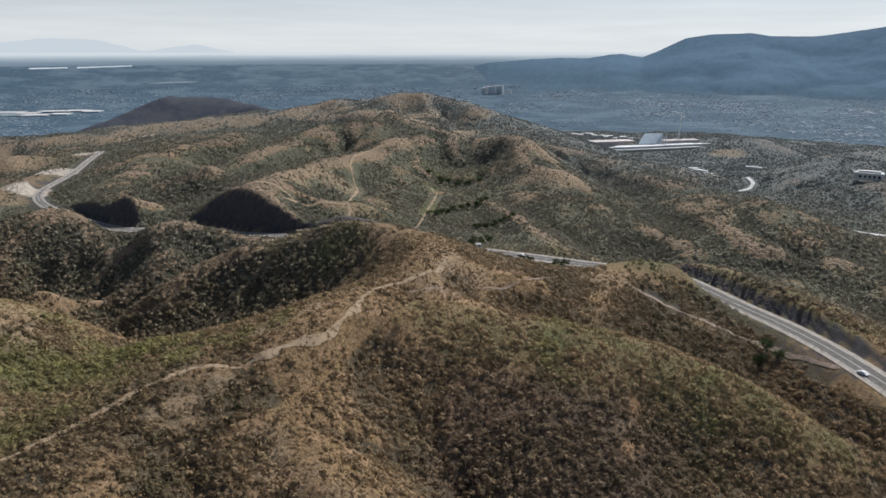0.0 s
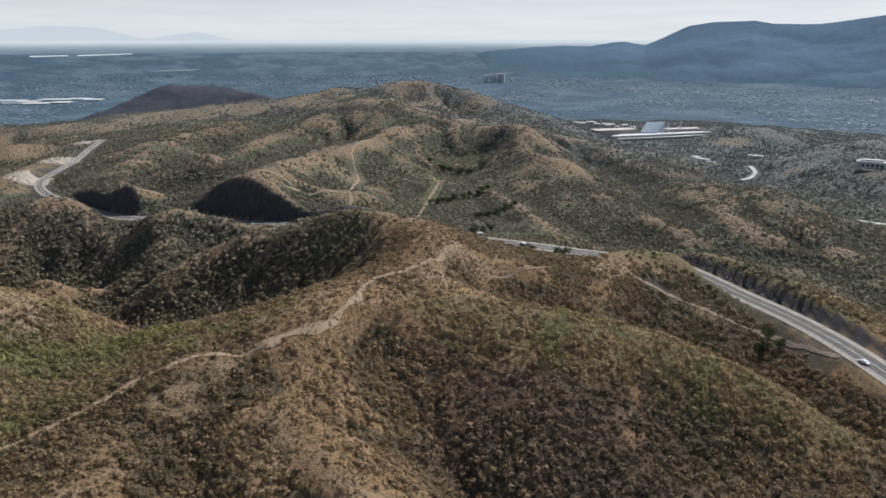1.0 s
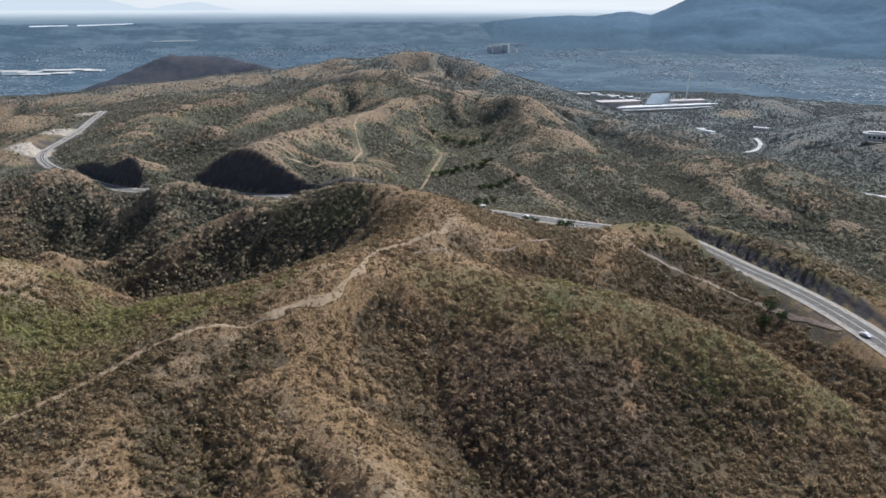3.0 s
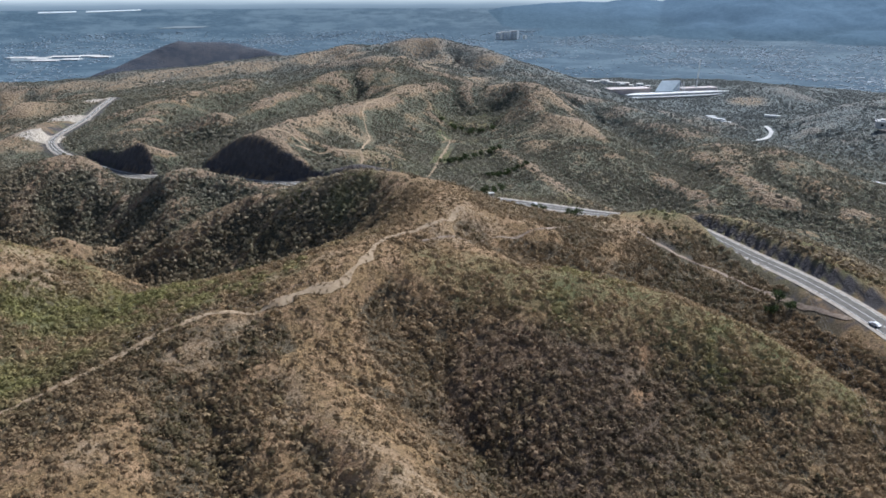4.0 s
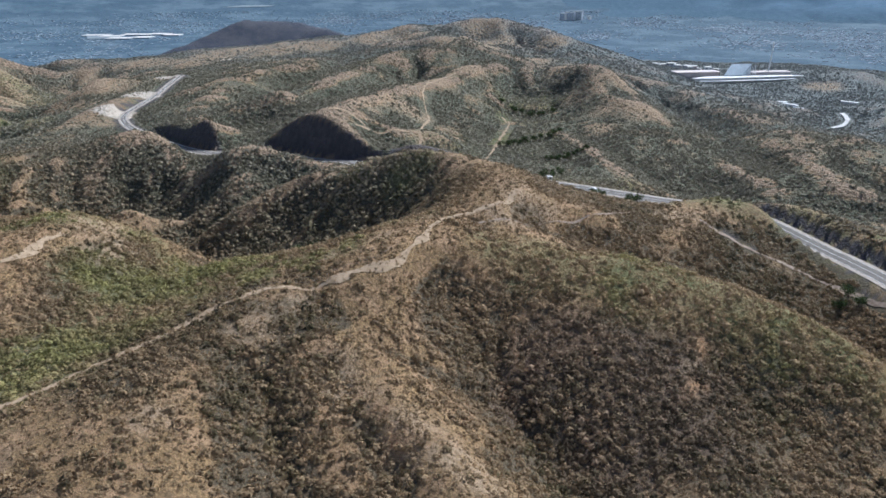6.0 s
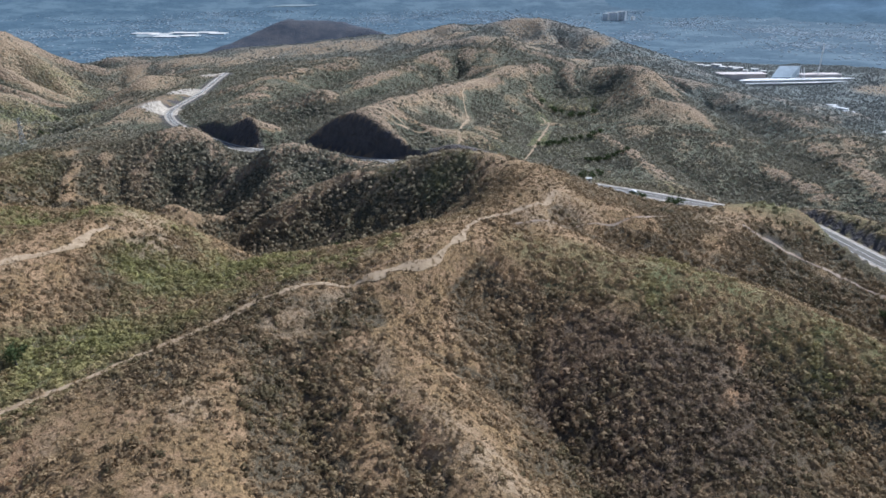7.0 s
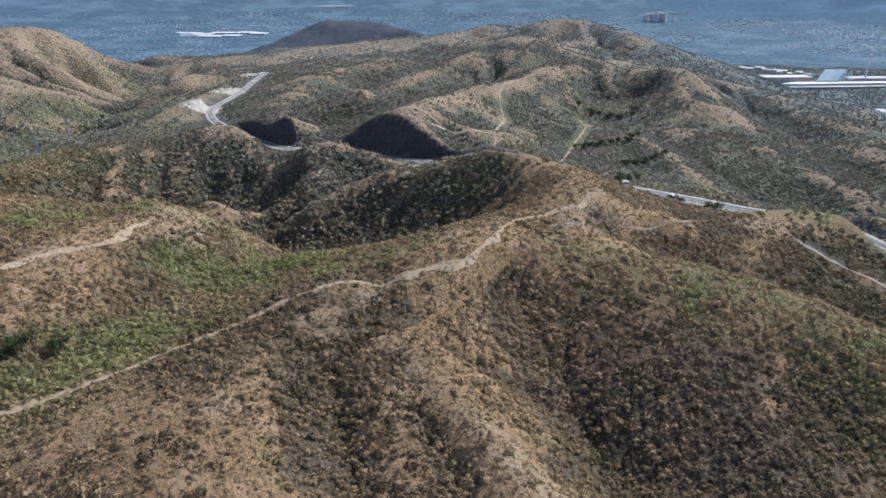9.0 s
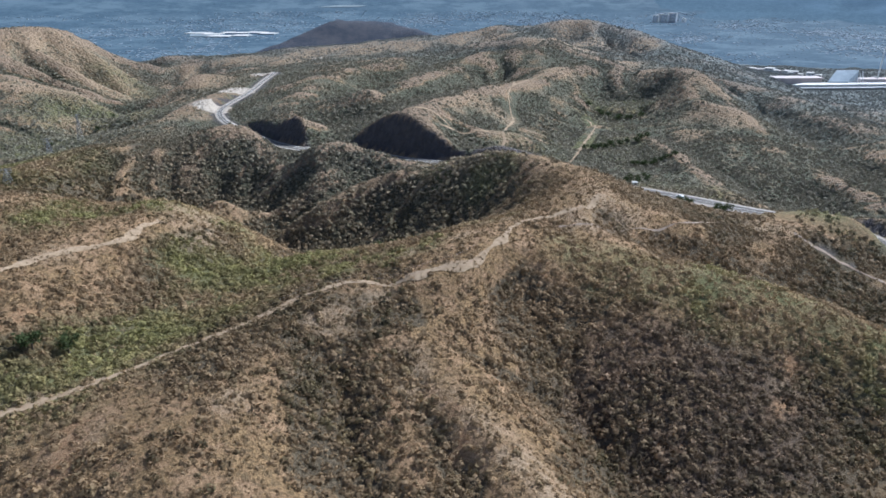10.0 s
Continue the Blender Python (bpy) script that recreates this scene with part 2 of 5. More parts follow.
LANDFORMS["deep_gully"] = [(-20.5, 209, 146.6), (-12.3, 193.7, 140.2), (-5.5, 178.5, 134.3), (2.5, 167.5, 129.8), (9.2, 157.2, 125.6), (13.7, 150.5, 122.9)]
LANDFORMS["knoll_crest"] = [(-18.7, 231.2, 162.2), (-5, 239.9, 158.2), (9.4, 235.8, 155), (23.5, 233.8, 154.3), (43.5, 232, 154.4), (62.4, 226.6, 152), (80.9, 221.7, 148.8), (98.9, 216.5, 142.9), (115.1, 208.3, 136.6), (126.2, 199.4, 130.4), (132.8, 181.6, 122)]
LANDFORMS["knoll_front"] = [(8.7, 210.8, 145.9), (25.6, 193.3, 141.5), (40.2, 176.5, 135.3), (51.7, 165.1, 130.9), (61, 156.5, 128.1)]
LANDFORMS["knoll_front_lower"] = [(23.6, 165.3, 129.4), (30.1, 152, 125.8)]
LANDFORMS["knoll_right"] = [(66.5, 202.4, 139.3), (80.8, 189.5, 130.9), (93.8, 177.8, 125.1)]
LANDFORMS["saddle_ridge"] = [(16.8, 301.5, 156.9), (37.8, 305.7, 152.4), (53.7, 307.3, 149.4), (77.5, 308.4, 147.7), (97, 311.2, 143.7), (111.9, 314.7, 137.7), (125.3, 312.9, 132.6), (137.4, 302.2, 129.4)]
LANDFORMS["saddle_flank"] = [(3.7, 268, 154.3), (26.8, 268.7, 149.2), (50.4, 271.4, 146.9), (76.9, 282.7, 141.8)]
LANDFORMS["dirt_road_gully"] = [(49.0, 262.5, 144.3), (63.8, 266.5, 140.2), (81.4, 270.0, 133.7), (108.0, 262.7, 124.8), (126.1, 250.0, 119.1), (140.2, 233.1, 116.2), (154.0, 214.4, 114.1)]
LANDFORMS["green_hill_crest"] = [(73, 337.2, 143.5), (90.7, 340.1, 145.9), (107.7, 339.3, 145.8), (117.4, 334, 146.3)]
LANDFORMS["east_valley"] = [(87.4, 482.1, 112.2), (122, 490, 105.6), (147.7, 477.7, 102.1), (179.4, 477.4, 106), (207.7, 449.3, 106.5), (219.2, 418, 108.3), (225.8, 377.6, 108.3), (241.8, 355.6, 103.4)]
LANDFORMS["east_near_hill"] = [(308.4, 467.4, 111.5), (279.4, 462.1, 107.3), (252.2, 454.7, 107.2), (228.7, 441.3, 105.9)]
LANDFORMS["east_near_hill_side"] = [(267.3, 398.7, 107.7), (248, 405.1, 105.4)]
LANDFORMS["highway_shelf"] = [(29.7, 410.9, 130), (82.5, 389.3, 129.1)]
LANDFORMS["bowl_flat"] = [(-55.9, 501.9, 123.9), (-28.4, 534.2, 118), (-22.6, 624.6, 116.9), (-2.4, 745, 114.2), (10.3, 789.9, 116.4), (36.2, 794.2, 117), (44.4, 713.6, 112.8), (28.6, 619.3, 115.4)]
LANDFORMS["bowl_rim"] = [(-114.5, 629.7, 148.6), (-96.7, 647.8, 145.2), (-90.9, 663.8, 145.3), (-77.5, 715.8, 144.7), (-53.9, 798.2, 146.1), (-17.1, 889.8, 149), (25.4, 879.6, 143.2), (59.3, 858, 141), (77.2, 826.4, 139.7), (81.2, 765.7, 134.2), (85, 715, 124.4)]
LANDFORMS["bowl_headwall"] = [(-9.1, 799.9, 125.8), (10.4, 804.9, 127), (29.8, 799.4, 125.9)]
LANDFORMS["cut_knob"] = [(-187.9, 493.4, 130.4), (-179.7, 489.0, 136.0), (-167.1, 484.0, 143.7), (-154.8, 478.6, 150.5), (-143.9, 475.7, 153.9), (-131.4, 473.1, 154.4), (-120.3, 470.9, 151.0), (-111.3, 466.9, 146.3), (-104.3, 461.4, 141.4), (-97.9, 454.6, 136.8)]
LANDFORMS["cut_knob_side"] = [(-67.4, 571, 135.5), (-55.1, 517.1, 133.3)]
LANDFORMS["west_slope_ridge"] = [(-150.3, 836.6, 151.8), (-172.8, 755.5, 149.2), (-187.9, 674.3, 145.3), (-200.6, 609.8, 143.8), (-212.5, 559, 140.2), (-214.7, 506.4, 137.8)]
LANDFORMS["west_slope_gully"] = [(-115, 771.5, 131.5), (-137.6, 725.1, 135.7), (-159.8, 693.8, 139.4), (-183.7, 618.3, 137.3), (-206.3, 552.8, 134.5)]
LANDFORMS["west_slope_mid"] = [(-256.4, 878.3, 145.5), (-288.7, 788.8, 142.2), (-292.1, 674.5, 142.5), (-278, 593.1, 140.9), (-256, 533.8, 140.7)]
LANDFORMS["summit_ridge"] = [(-303.3, 1140.4, 144.1), (-279.8, 1156.6, 146.2), (-235.2, 1166.5, 154.4), (-177.4, 1186.8, 167.5), (-152.1, 1170.2, 159.6), (-108.7, 1154.9, 168.9), (-76.8, 1157.5, 174.1), (-40, 1149.3, 175.5), (-17.1, 1139.9, 170.8), (14.3, 1129.9, 168), (58.1, 1108.5, 160.9), (99.4, 1075.4, 148.4), (139.5, 1050.8, 137.5), (177.5, 1024.7, 128)]
LANDFORMS["summit_spur"] = [(-107.9, 1144.9, 166), (-102.1, 1035, 157.1), (-66.2, 987.8, 152), (-17.9, 929.8, 148.2)]
LANDFORMS["hollow_rim"] = [(-191.3, 1073.1, 152), (-137.1, 1051.1, 158.1), (-106.7, 1039.5, 157.5)]
LANDFORMS["hollow_floor"] = [(-149.8, 1019, 143.3), (-117.2, 1018.3, 143.4), (-179, 999.1, 140.6), (-250.7, 1029.9, 134), (-294.7, 1039, 130.5)]
LANDFORMS["summit_right_flank"] = [(28.8, 999.6, 145.3), (87.1, 936, 138.6), (119.4, 841.6, 135)]
LANDFORMS["right_slope"] = [(108.3, 640.9, 121.5), (130.9, 595.8, 115.5), (142.5, 541.6, 111.6), (166.8, 503.1, 110.6)]
LANDFORMS["right_ridge"] = [(161.2, 926.1, 123.5), (206.6, 803.9, 114), (238.6, 700.5, 114.2), (257.3, 618.6, 120.8), (260.9, 538.1, 124.9), (260.7, 478.6, 118.2), (258.7, 451.1, 115.1)]
LANDFORMS["right_slope_mid"] = [(103.6, 722.6, 123), (160.6, 660.8, 114.7), (197.2, 572, 113.6), (217.3, 505.3, 118.7), (229, 456.8, 115.4)]
LANDFORMS["back_right_ridge"] = [(244.9, 928.2, 109.6), (294.6, 871.6, 105.4), (327.8, 827.4, 103.2), (336.1, 780.7, 99.9)]
LANDFORMS["complex_shelf"] = [(234.2, 1095.2, 110.9), (248.4, 1040.8, 106.1), (384.7, 1046.5, 106.2), (330.2, 1122.4, 107.4), (374.2, 1119.1, 108.8), (433.4, 1065.2, 113.9)]
LANDFORMS["complex_hill_right"] = [(473.9, 1080.7, 116.2), (498.6, 1002.9, 108.1), (512.4, 950.7, 106.3)]
LANDFORMS["bend_valley"] = [(366.9, 821.8, 94.7), (354.9, 750.3, 96.4), (344.4, 655, 99.4), (338, 601.6, 99.9), (355.6, 579.6, 99.4), (367.1, 560.5, 99.5)]
LANDFORMS["east_valley_back"] = [(405.7, 914, 96.9), (461.3, 954.3, 97.9), (546.1, 1012.1, 92.9)]
LANDFORMS["east_hill"] = [(425.4, 849.5, 107.7), (474.5, 880.3, 116.9), (525.4, 909.1, 121.4), (576.9, 913, 125.2)]
LANDFORMS["east_hill_front"] = [(420.7, 738.6, 108), (453.3, 707.2, 117)]
LANDFORMS["west_skyline"] = [(-359.5, 1176.3, 142.6), (-415.8, 1147, 132.6), (-449, 1112.8, 125.5), (-486.9, 1140.4, 127.9), (-533, 1141.7, 127.7), (-577.9, 1119.7, 120.3), (-623.2, 1072, 118.1), (-650.8, 1031.9, 116.5)]
LANDFORMS["west_shoulder"] = [(-434.3, 1043.2, 125.8), (-431.8, 901.9, 126.7), (-481.3, 899.3, 127.1), (-485.2, 816.8, 126.5), (-493.7, 776.3, 126.3)]
LANDFORMS["road_hills_west"] = [(-381.4, 610.7, 135.1), (-373.2, 618.1, 135.3), (-417.2, 740.6, 129.6), (-442.8, 851.8, 129.5)]
LANDFORMS["road_hill_side"] = [(-386.1, 601.8, 134.3), (-434.2, 635.9, 121.4), (-402.3, 560.5, 123), (-373.2, 495.1, 125.4)]
LANDFORMS["west_valley"] = [(-742.3, 1103.6, 97.3), (-712.3, 1002.7, 95.3), (-605.3, 821, 93.3), (-536.8, 697.4, 93.6), (-485.6, 584.6, 97.9), (-458.7, 488.4, 105.7), (-432.7, 415.7, 114.2)]
LANDFORMS["far_west_hill"] = [(-852, 816.4, 171.9), (-802.6, 823.6, 178), (-774.1, 823.2, 182.9), (-753.6, 828.6, 177.8), (-735.8, 857.6, 170), (-721.5, 895.5, 167.4), (-712, 928.4, 153.9), (-700.7, 974.2, 134.2), (-708.8, 1041.7, 119.1)]
LANDFORMS["far_west_hill_foot"] = [(-710.2, 718.1, 149.6), (-693.9, 801.3, 147.7), (-680.6, 825.6, 141.8), (-674.9, 906.3, 117.2)]
LANDFORMS["west_terrace"] = [(-636.2, 636.6, 137.2), (-572.6, 641.7, 125.6), (-538.4, 657.7, 116.4), (-562.3, 740.7, 104.7)]
LANDFORMS["west_flat"] = [(-523.4, 551, 114), (-510.4, 603, 109.9), (-500.8, 623.8, 106.3)]
LANDFORMS["far_dark_hill"] = [(-792.6, 1671.6, 80.2), (-741.3, 1749.4, 109.4), (-689.9, 1802.5, 127.6), (-566.9, 1865.8, 118.9), (-507.7, 1862, 107.6), (-421.5, 1801.3, 85.5)]
LANDFORMS["cut_knob_back"] = [(-139.7, 495.7, 153.5), (-131.4, 528.9, 151.8), (-124, 576.8, 149.6), (-112.8, 619.8, 147.2)]
LANDFORMS["second_knob"] = [(-265.3, 493.2, 132.9), (-254.6, 489.8, 138.2), (-244.3, 483.8, 144.5), (-233.8, 480.1, 150.1), (-226.7, 479.1, 151.9), (-220.2, 477.7, 149.8), (-215.2, 473.4, 144.0), (-211.3, 468.6, 138.0)]
LANDFORMS["third_knob"] = [(-82.2, 462.8, 136.5), (-69.9, 458.7, 140.6), (-54.5, 456.8, 139.9), (-40.6, 448.2, 136.6)]
LANDFORMS["green_hill_far_crest"] = [(133.4, 366.5, 136.9), (140.3, 356.4, 138.7), (151.3, 325.6, 139.6), (163.3, 309.6, 138.1), (167.8, 292.2, 136.1), (183.5, 268.2, 133.2)]
LANDFORMS["west_slope_upper_gully"] = [(-223.9, 887.2, 137.3), (-251.8, 811.8, 132.5), (-265.8, 720.5, 130.5), (-263.7, 626.8, 129.5)]
LANDFORMS["right_slope_gully"] = [(168.6, 843.3, 108.7), (203.7, 740.5, 106.4), (223.8, 652.7, 107.1)]
LANDFORMS["west_ridge_near_road"] = [(-279.3, 450.4, 143.7), (-271.4, 459.9, 143.8), (-262.6, 465.0, 144.2), (-250.2, 464.9, 141.9), (-238.9, 461.9, 138.3), (-229.5, 457.7, 135.0), (-219.7, 451.4, 132.8), (-209.3, 448.6, 131.6), (-197.6, 450.6, 134.9), (-185.2, 451.5, 137.8), (-171.6, 450.4, 138.4), (-159.3, 448.5, 135.9), (-144.5, 443.0, 133.1)]
LANDFORMS["middle_gully"] = [(-121.2, 395.9, 134.1), (-145.4, 396.2, 125.6), (-169.5, 371.1, 116.8), (-183.2, 351.1, 110.2)]
LANDFORMS["summit_rib"] = [(-39.9, 1147.3, 173.8), (-28.2, 1109.6, 157.4), (-13.4, 1049.9, 148.3), (12.3, 959.9, 144.9)]
LANDFORMS["summit_rib_gully"] = [(-64.3, 1143.2, 165.2), (-56.5, 1110.6, 154.7), (-47.3, 1058.9, 147.5)]
LANDFORMS["summit_rib_right_gully"] = [(0.9, 1122, 158.9), (11.1, 1074.9, 147.6), (25, 1009.7, 141.1)]
LANDFORMS["left_rib"] = [(-176.7, 1181.9, 167), (-164.3, 1138.2, 159.4), (-144.5, 1075.3, 156.9)]
LANDFORMS["left_rib_gully"] = [(-206.8, 1161.7, 151.2), (-182.9, 1115.1, 146.4)]
LANDFORMS["behind_summit"] = [(-210.6, 1434.6, 107.7), (-96.7, 1446.8, 117.9), (18.1, 1419.9, 111.4), (101.9, 1326.1, 100.6), (174.7, 1237.7, 102.7), (242.1, 1226.3, 101.1), (296.1, 1204.1, 99), (408.4, 1286.8, 100.9), (516.5, 1247.3, 99.6)]

LANDFORMS["between_cuts"] = [(-209.6, 478.1, 130.0), (-202.2, 487.8, 130.1), (-194.0, 496.4, 130.1), (-222.5, 513.9, 129.7), (-213.5, 524.2, 130.0)]

LANDFORMS["behind_cut"] = [(-97.2, 480.3, 134.5), (-95.2, 503.1, 136.6), (-92.8, 526.9, 137.5), (-90.3, 552.7, 136.6)]

LANDFORMS["road_bench"] = [(119.5, 352.5, 136.5), (124.0, 341.5, 136.5), (129.0, 328.0, 136.0), (134.0, 314.5, 135.0), (139.5, 303.0, 133.0)]
ROADS = {}
ROADS["highway"] = [(167.1, 200.8, 130), (164.7, 236.4, 130), (162.4, 258, 130), (158.6, 277.3, 130), (153, 296.5, 130), (143.9, 318.3, 130), (134.2, 345.2, 130.5), (125.5, 364.5, 131), (106.6, 374.7, 131), (81.3, 383.3, 131), (58.7, 395.7, 131), (31.2, 407.5, 131), (-1.4, 423.2, 130.5), (-45.2, 435.7, 130), (-99.5, 451.3, 130), (-133.4, 451.3, 130), (-171.3, 474.3, 130), (-204.2, 463.3, 130), (-233.7, 472.7, 130), (-272.3, 510.1, 127.5), (-305.8, 541, 126.5), (-329.6, 563.9, 126.5), (-351.1, 593.5, 127), (-359.4, 618.6, 128), (-364.7, 657.8, 129), (-372.7, 706, 130), (-390.6, 766.4, 131), (-406.6, 834, 132)]
ROADS["dirt_road"] = [(83.4, 304.8, 147.0), (91.5, 303.5, 142.0), (105.9, 300.9, 135.2), (118.4, 297.3, 131.4), (125.2, 294.5, 128.7), (131.2, 289.7, 126.6), (138.6, 282.9, 126.0), (145.4, 270.4, 125.3), (150.9, 259.3, 125.7), (154.6, 250.1, 126.0)]
ROADS["bend_road"] = [(335.8, 780.9, 92.1), (350.5, 790.8, 94.7), (365, 811.7, 96.7), (370.4, 831.2, 98.5), (371.6, 847.1, 98.4)]
ROADS["east_road"] = [(336, 602.7, 100.1), (347.1, 590.6, 99.1), (358.2, 575.6, 98.4), (374.9, 549.3, 100.1)]
ROADS["path_right"] = [(-12.7, 251.7, 160.1), (3.6, 262, 157.9), (17.5, 269.4, 157.2), (32.4, 280.1, 156), (52.7, 301.4, 150.8)]
ROADS["bowl_track"] = [(-20.4, 499.6, 121), (-17.3, 534.7, 120.2), (-12.9, 579.9, 118.1), (-7.3, 630, 117.3), (-4.9, 660, 117.6), (-13.6, 694.9, 116.4)]
ROADS["cut_track"] = [(-70.4, 474.8, 136.8), (-69.7, 515.3, 135.8), (-76.3, 539.6, 137.3), (-72.7, 595.6, 134.5), (-81.1, 624.8, 136.1), (-89.1, 662, 144.5), (-77.5, 715.8, 144.7), (-53.9, 798.2, 146.1)]
ROADS["knob_track"] = [(-73.5, 519.8, 140.5), (-93.3, 506.5, 143.3), (-114.2, 488.8, 147.5)]
ROADS["knob_track_upper"] = [(-137.8, 489, 154.4), (-124.4, 499.8, 153.1), (-108.1, 498.4, 148)]
ROADS["ridge_track_left"] = [(-181, 165.1, 163), (-178, 175.5, 162.1), (-174.7, 184.4, 162), (-165, 203.5, 160.2), (-166.2, 215.3, 160.9), (-164.3, 226.7, 160.3)]

# smaller spurs (+) and gullies (-): height, half width, line
RELIEF = {
    "summit_spine": (7, 26, [(-77, 996), (-84, 871), (-102, 858), (-136, 965), (-147, 927), (-148, 807), (-159, 765), (-168, 723), (-183, 668), (-194, 641), (-191, 582)]),
    "summit_spine_upper_hollow": (-7, 22, [(-115, 1039), (-139, 1036), (-156, 1036)]),
    "spine_left_gully": (-7, 22, [(-186, 1017), (-214, 996), (-230, 929), (-237, 845), (-245, 823), (-252, 803), (-258, 764)]),
    "spine_right_gully": (-7, 22, [(-146, 794), (-160, 735), (-174, 673), (-188, 642), (-185, 590)]),
    "left_spur": (5, 24, [(-217, 1121), (-254, 1110), (-273, 1078), (-274, 998), (-253, 845), (-270, 825)]),
    "left_spur_gully": (-5, 20, [(-237, 1107), (-266, 1080), (-276, 1020), (-251, 849)]),
    "road_spur": (5, 22, [(-288, 773), (-297, 740), (-308, 724), (-314, 702), (-323, 683), (-341, 679)]),
    "road_spur_gully": (-5, 20, [(-286, 775), (-298, 739), (-306, 708), (-308, 674), (-316, 648)]),
    "lower_spur": (5, 18, [(-203, 581), (-209, 566), (-216, 550), (-213, 519), (-204, 477)]),
    "lower_gully": (-5, 16, [(-211, 562), (-215, 544), (-207, 513), (-201, 484)]),
    "brow_spur": (4, 16, [(-97, 630), (-113, 609), (-121, 552), (-127, 523), (-133, 497)]),
    "bare_hill_gully": (-4, 16, [(-70, 671), (-73, 638), (-72, 587), (-73, 525)]),
    "rim_spur": (5, 20, [(-20, 833), (-44, 793), (-59, 733), (-73, 699), (-86, 667), (-92, 644)]),
    "rim_gully": (-5, 18, [(-54, 743), (-62, 697), (-66, 663)]),
    "rim_rib": (4, 14, [(-32, 801), (-26, 768), (-22, 728)]),
    "headwall_rib": (4, 12, [(7, 841), (14, 814), (16, 797)]),
    "headwall_gully": (-6, 14, [(-5, 861), (0, 829), (5, 807)]),
    "headwall_right_gully": (-7, 16, [(32, 891), (32, 842), (27, 810)]),
    "right_rim_rib": (5, 16, [(71, 813), (55, 806), (42, 801), (32, 790)]),
    "upper_ridge": (6, 22, [(-79, 1002), (-50, 897), (-21, 884), (7, 873), (41, 855), (73, 827), (104, 811)]),
    "upper_ridge_gully": (-6, 20, [(-17, 1091), (9, 1077), (33, 1049), (69, 966), (107, 964)]),
    "summit_rib_right": (5, 18, [(-34, 1139), (-24, 1112), (-13, 1068), (0, 1026)]),
    "right_rib_upper": (5, 18, [(73, 798), (82, 752), (93, 718), (109, 690)]),
    "right_rib_gully": (-5, 16, [(113, 827), (129, 822), (138, 774), (152, 747)]),
    "right_spur": (6, 22, [(107, 789), (122, 716), (137, 622), (147, 574), (158, 528), (169, 493), (175, 472)]),
    "right_spur_gully": (-8, 20, [(140, 631), (148, 597), (150, 562), (149, 524), (152, 504)]),
    "right_spur_far_gully": (-6, 20, [(186, 787), (190, 704), (184, 604), (191, 563), (192, 518)]),
    "east_spur": (6, 24, [(168, 872), (189, 809), (204, 764), (226, 693), (227, 603), (236, 553), (285, 589)]),
    "east_spur_gully": (-6, 22, [(230, 864), (244, 840), (253, 802), (277, 774), (314, 770)]),
    "front_spur": (5, 18, [(35, 601), (51, 562), (65, 524), (75, 483), (72, 407)]),
    "front_gully": (-5, 16, [(58, 638), (75, 584), (88, 545), (100, 519), (108, 493)]),
    "bare_spot_spur": (5, 20, [(204, 577), (207, 521), (211, 486), (213, 461)]),
    "bare_spot_gully": (-5, 18, [(238, 555), (236, 507), (238, 483)]),
    "west_hill_spur": (6, 26, [(-738, 860), (-722, 864), (-703, 881), (-673, 885), (-641, 886)]),
    "west_hill_gully": (-6, 24, [(-738, 837), (-709, 820), (-685, 829), (-650, 834), (-623, 840)]),
    "west_hill_near_spur": (6, 24, [(-623, 624), (-591, 621), (-575, 640), (-543, 646), (-523, 654)]),
    "west_hill_near_gully": (-5, 22, [(-702, 708), (-673, 716), (-642, 731), (-573, 702)]),
    "west_hill_rock_gully": (-5, 14, [(-779, 826), (-751, 799), (-726, 776)]),
    "valley_spur": (5, 20, [(-568, 987), (-477, 760), (-498, 744), (-517, 724), (-452, 603)]),
    "valley_spur_gully": (-5, 18, [(-443, 766), (-420, 678), (-407, 615), (-404, 576)]),
    "west_ridge_gully_a": (-4, 8, [(-313, 392), (-306, 381), (-303, 367), (-296, 355)]),
    "west_ridge_gully_b": (-4, 8, [(-303, 412), (-295, 399), (-290, 386), (-286, 375)]),
    "west_ridge_gully_c": (-4, 8, [(-292, 427), (-285, 412), (-283, 398), (-280, 387)]),
    "west_ridge_rib_a": (3, 8, [(-303, 397), (-297, 384), (-291, 368)]),
    "west_ridge_rib_b": (3, 8, [(-293, 414), (-287, 400), (-282, 386)]),
    "middle_spur_a": (4, 9, [(-178, 408), (-193, 406), (-214, 415), (-234, 411), (-247, 400)]),
    "middle_gully_a": (-4, 9, [(-162, 407), (-181, 404), (-199, 400), (-227, 412)]),
    "middle_spur_b": (4, 9, [(-143, 394), (-157, 381), (-171, 371), (-180, 358)]),
}

for name in ("tan_spur_left_furrow", "tan_spur_furrow"):
    RELIEF[name] = (-3.2, 4.5, [p[:2] for p in LANDFORMS[name]])
RELIEF["furrow_between"] = (-2.2, 4.0, [(-74, 160), (-70, 146), (-64, 132), (-60, 120)])
# flanks with close parallel ribs: x, y, radius, bearing across the ribs, height
RIBS = [(-80, 340, 62, radians(-38), 8.5), (-140, 375, 55, radians(-38), 8.0), (-185, 385, 50, radians(-38), 7.0), (-262, 400, 75, radians(-10), 5.5), (40, 190, 55, radians(-35), 2.8), (-40, 150, 45, radians(40), 1.8)]
PLAIN = 30.0


def lattice(ix, iy, seed):
    h = (ix.astype(np.int64) * 374761393 + iy.astype(np.int64) * 668265263 + seed * 974634777) & 0x7FFFFFFF
    h = ((h ^ (h >> 13)) * 1274126177) & 0x7FFFFFFF
    return ((h ^ (h >> 16)) & 0xFFFF) / 65535.0


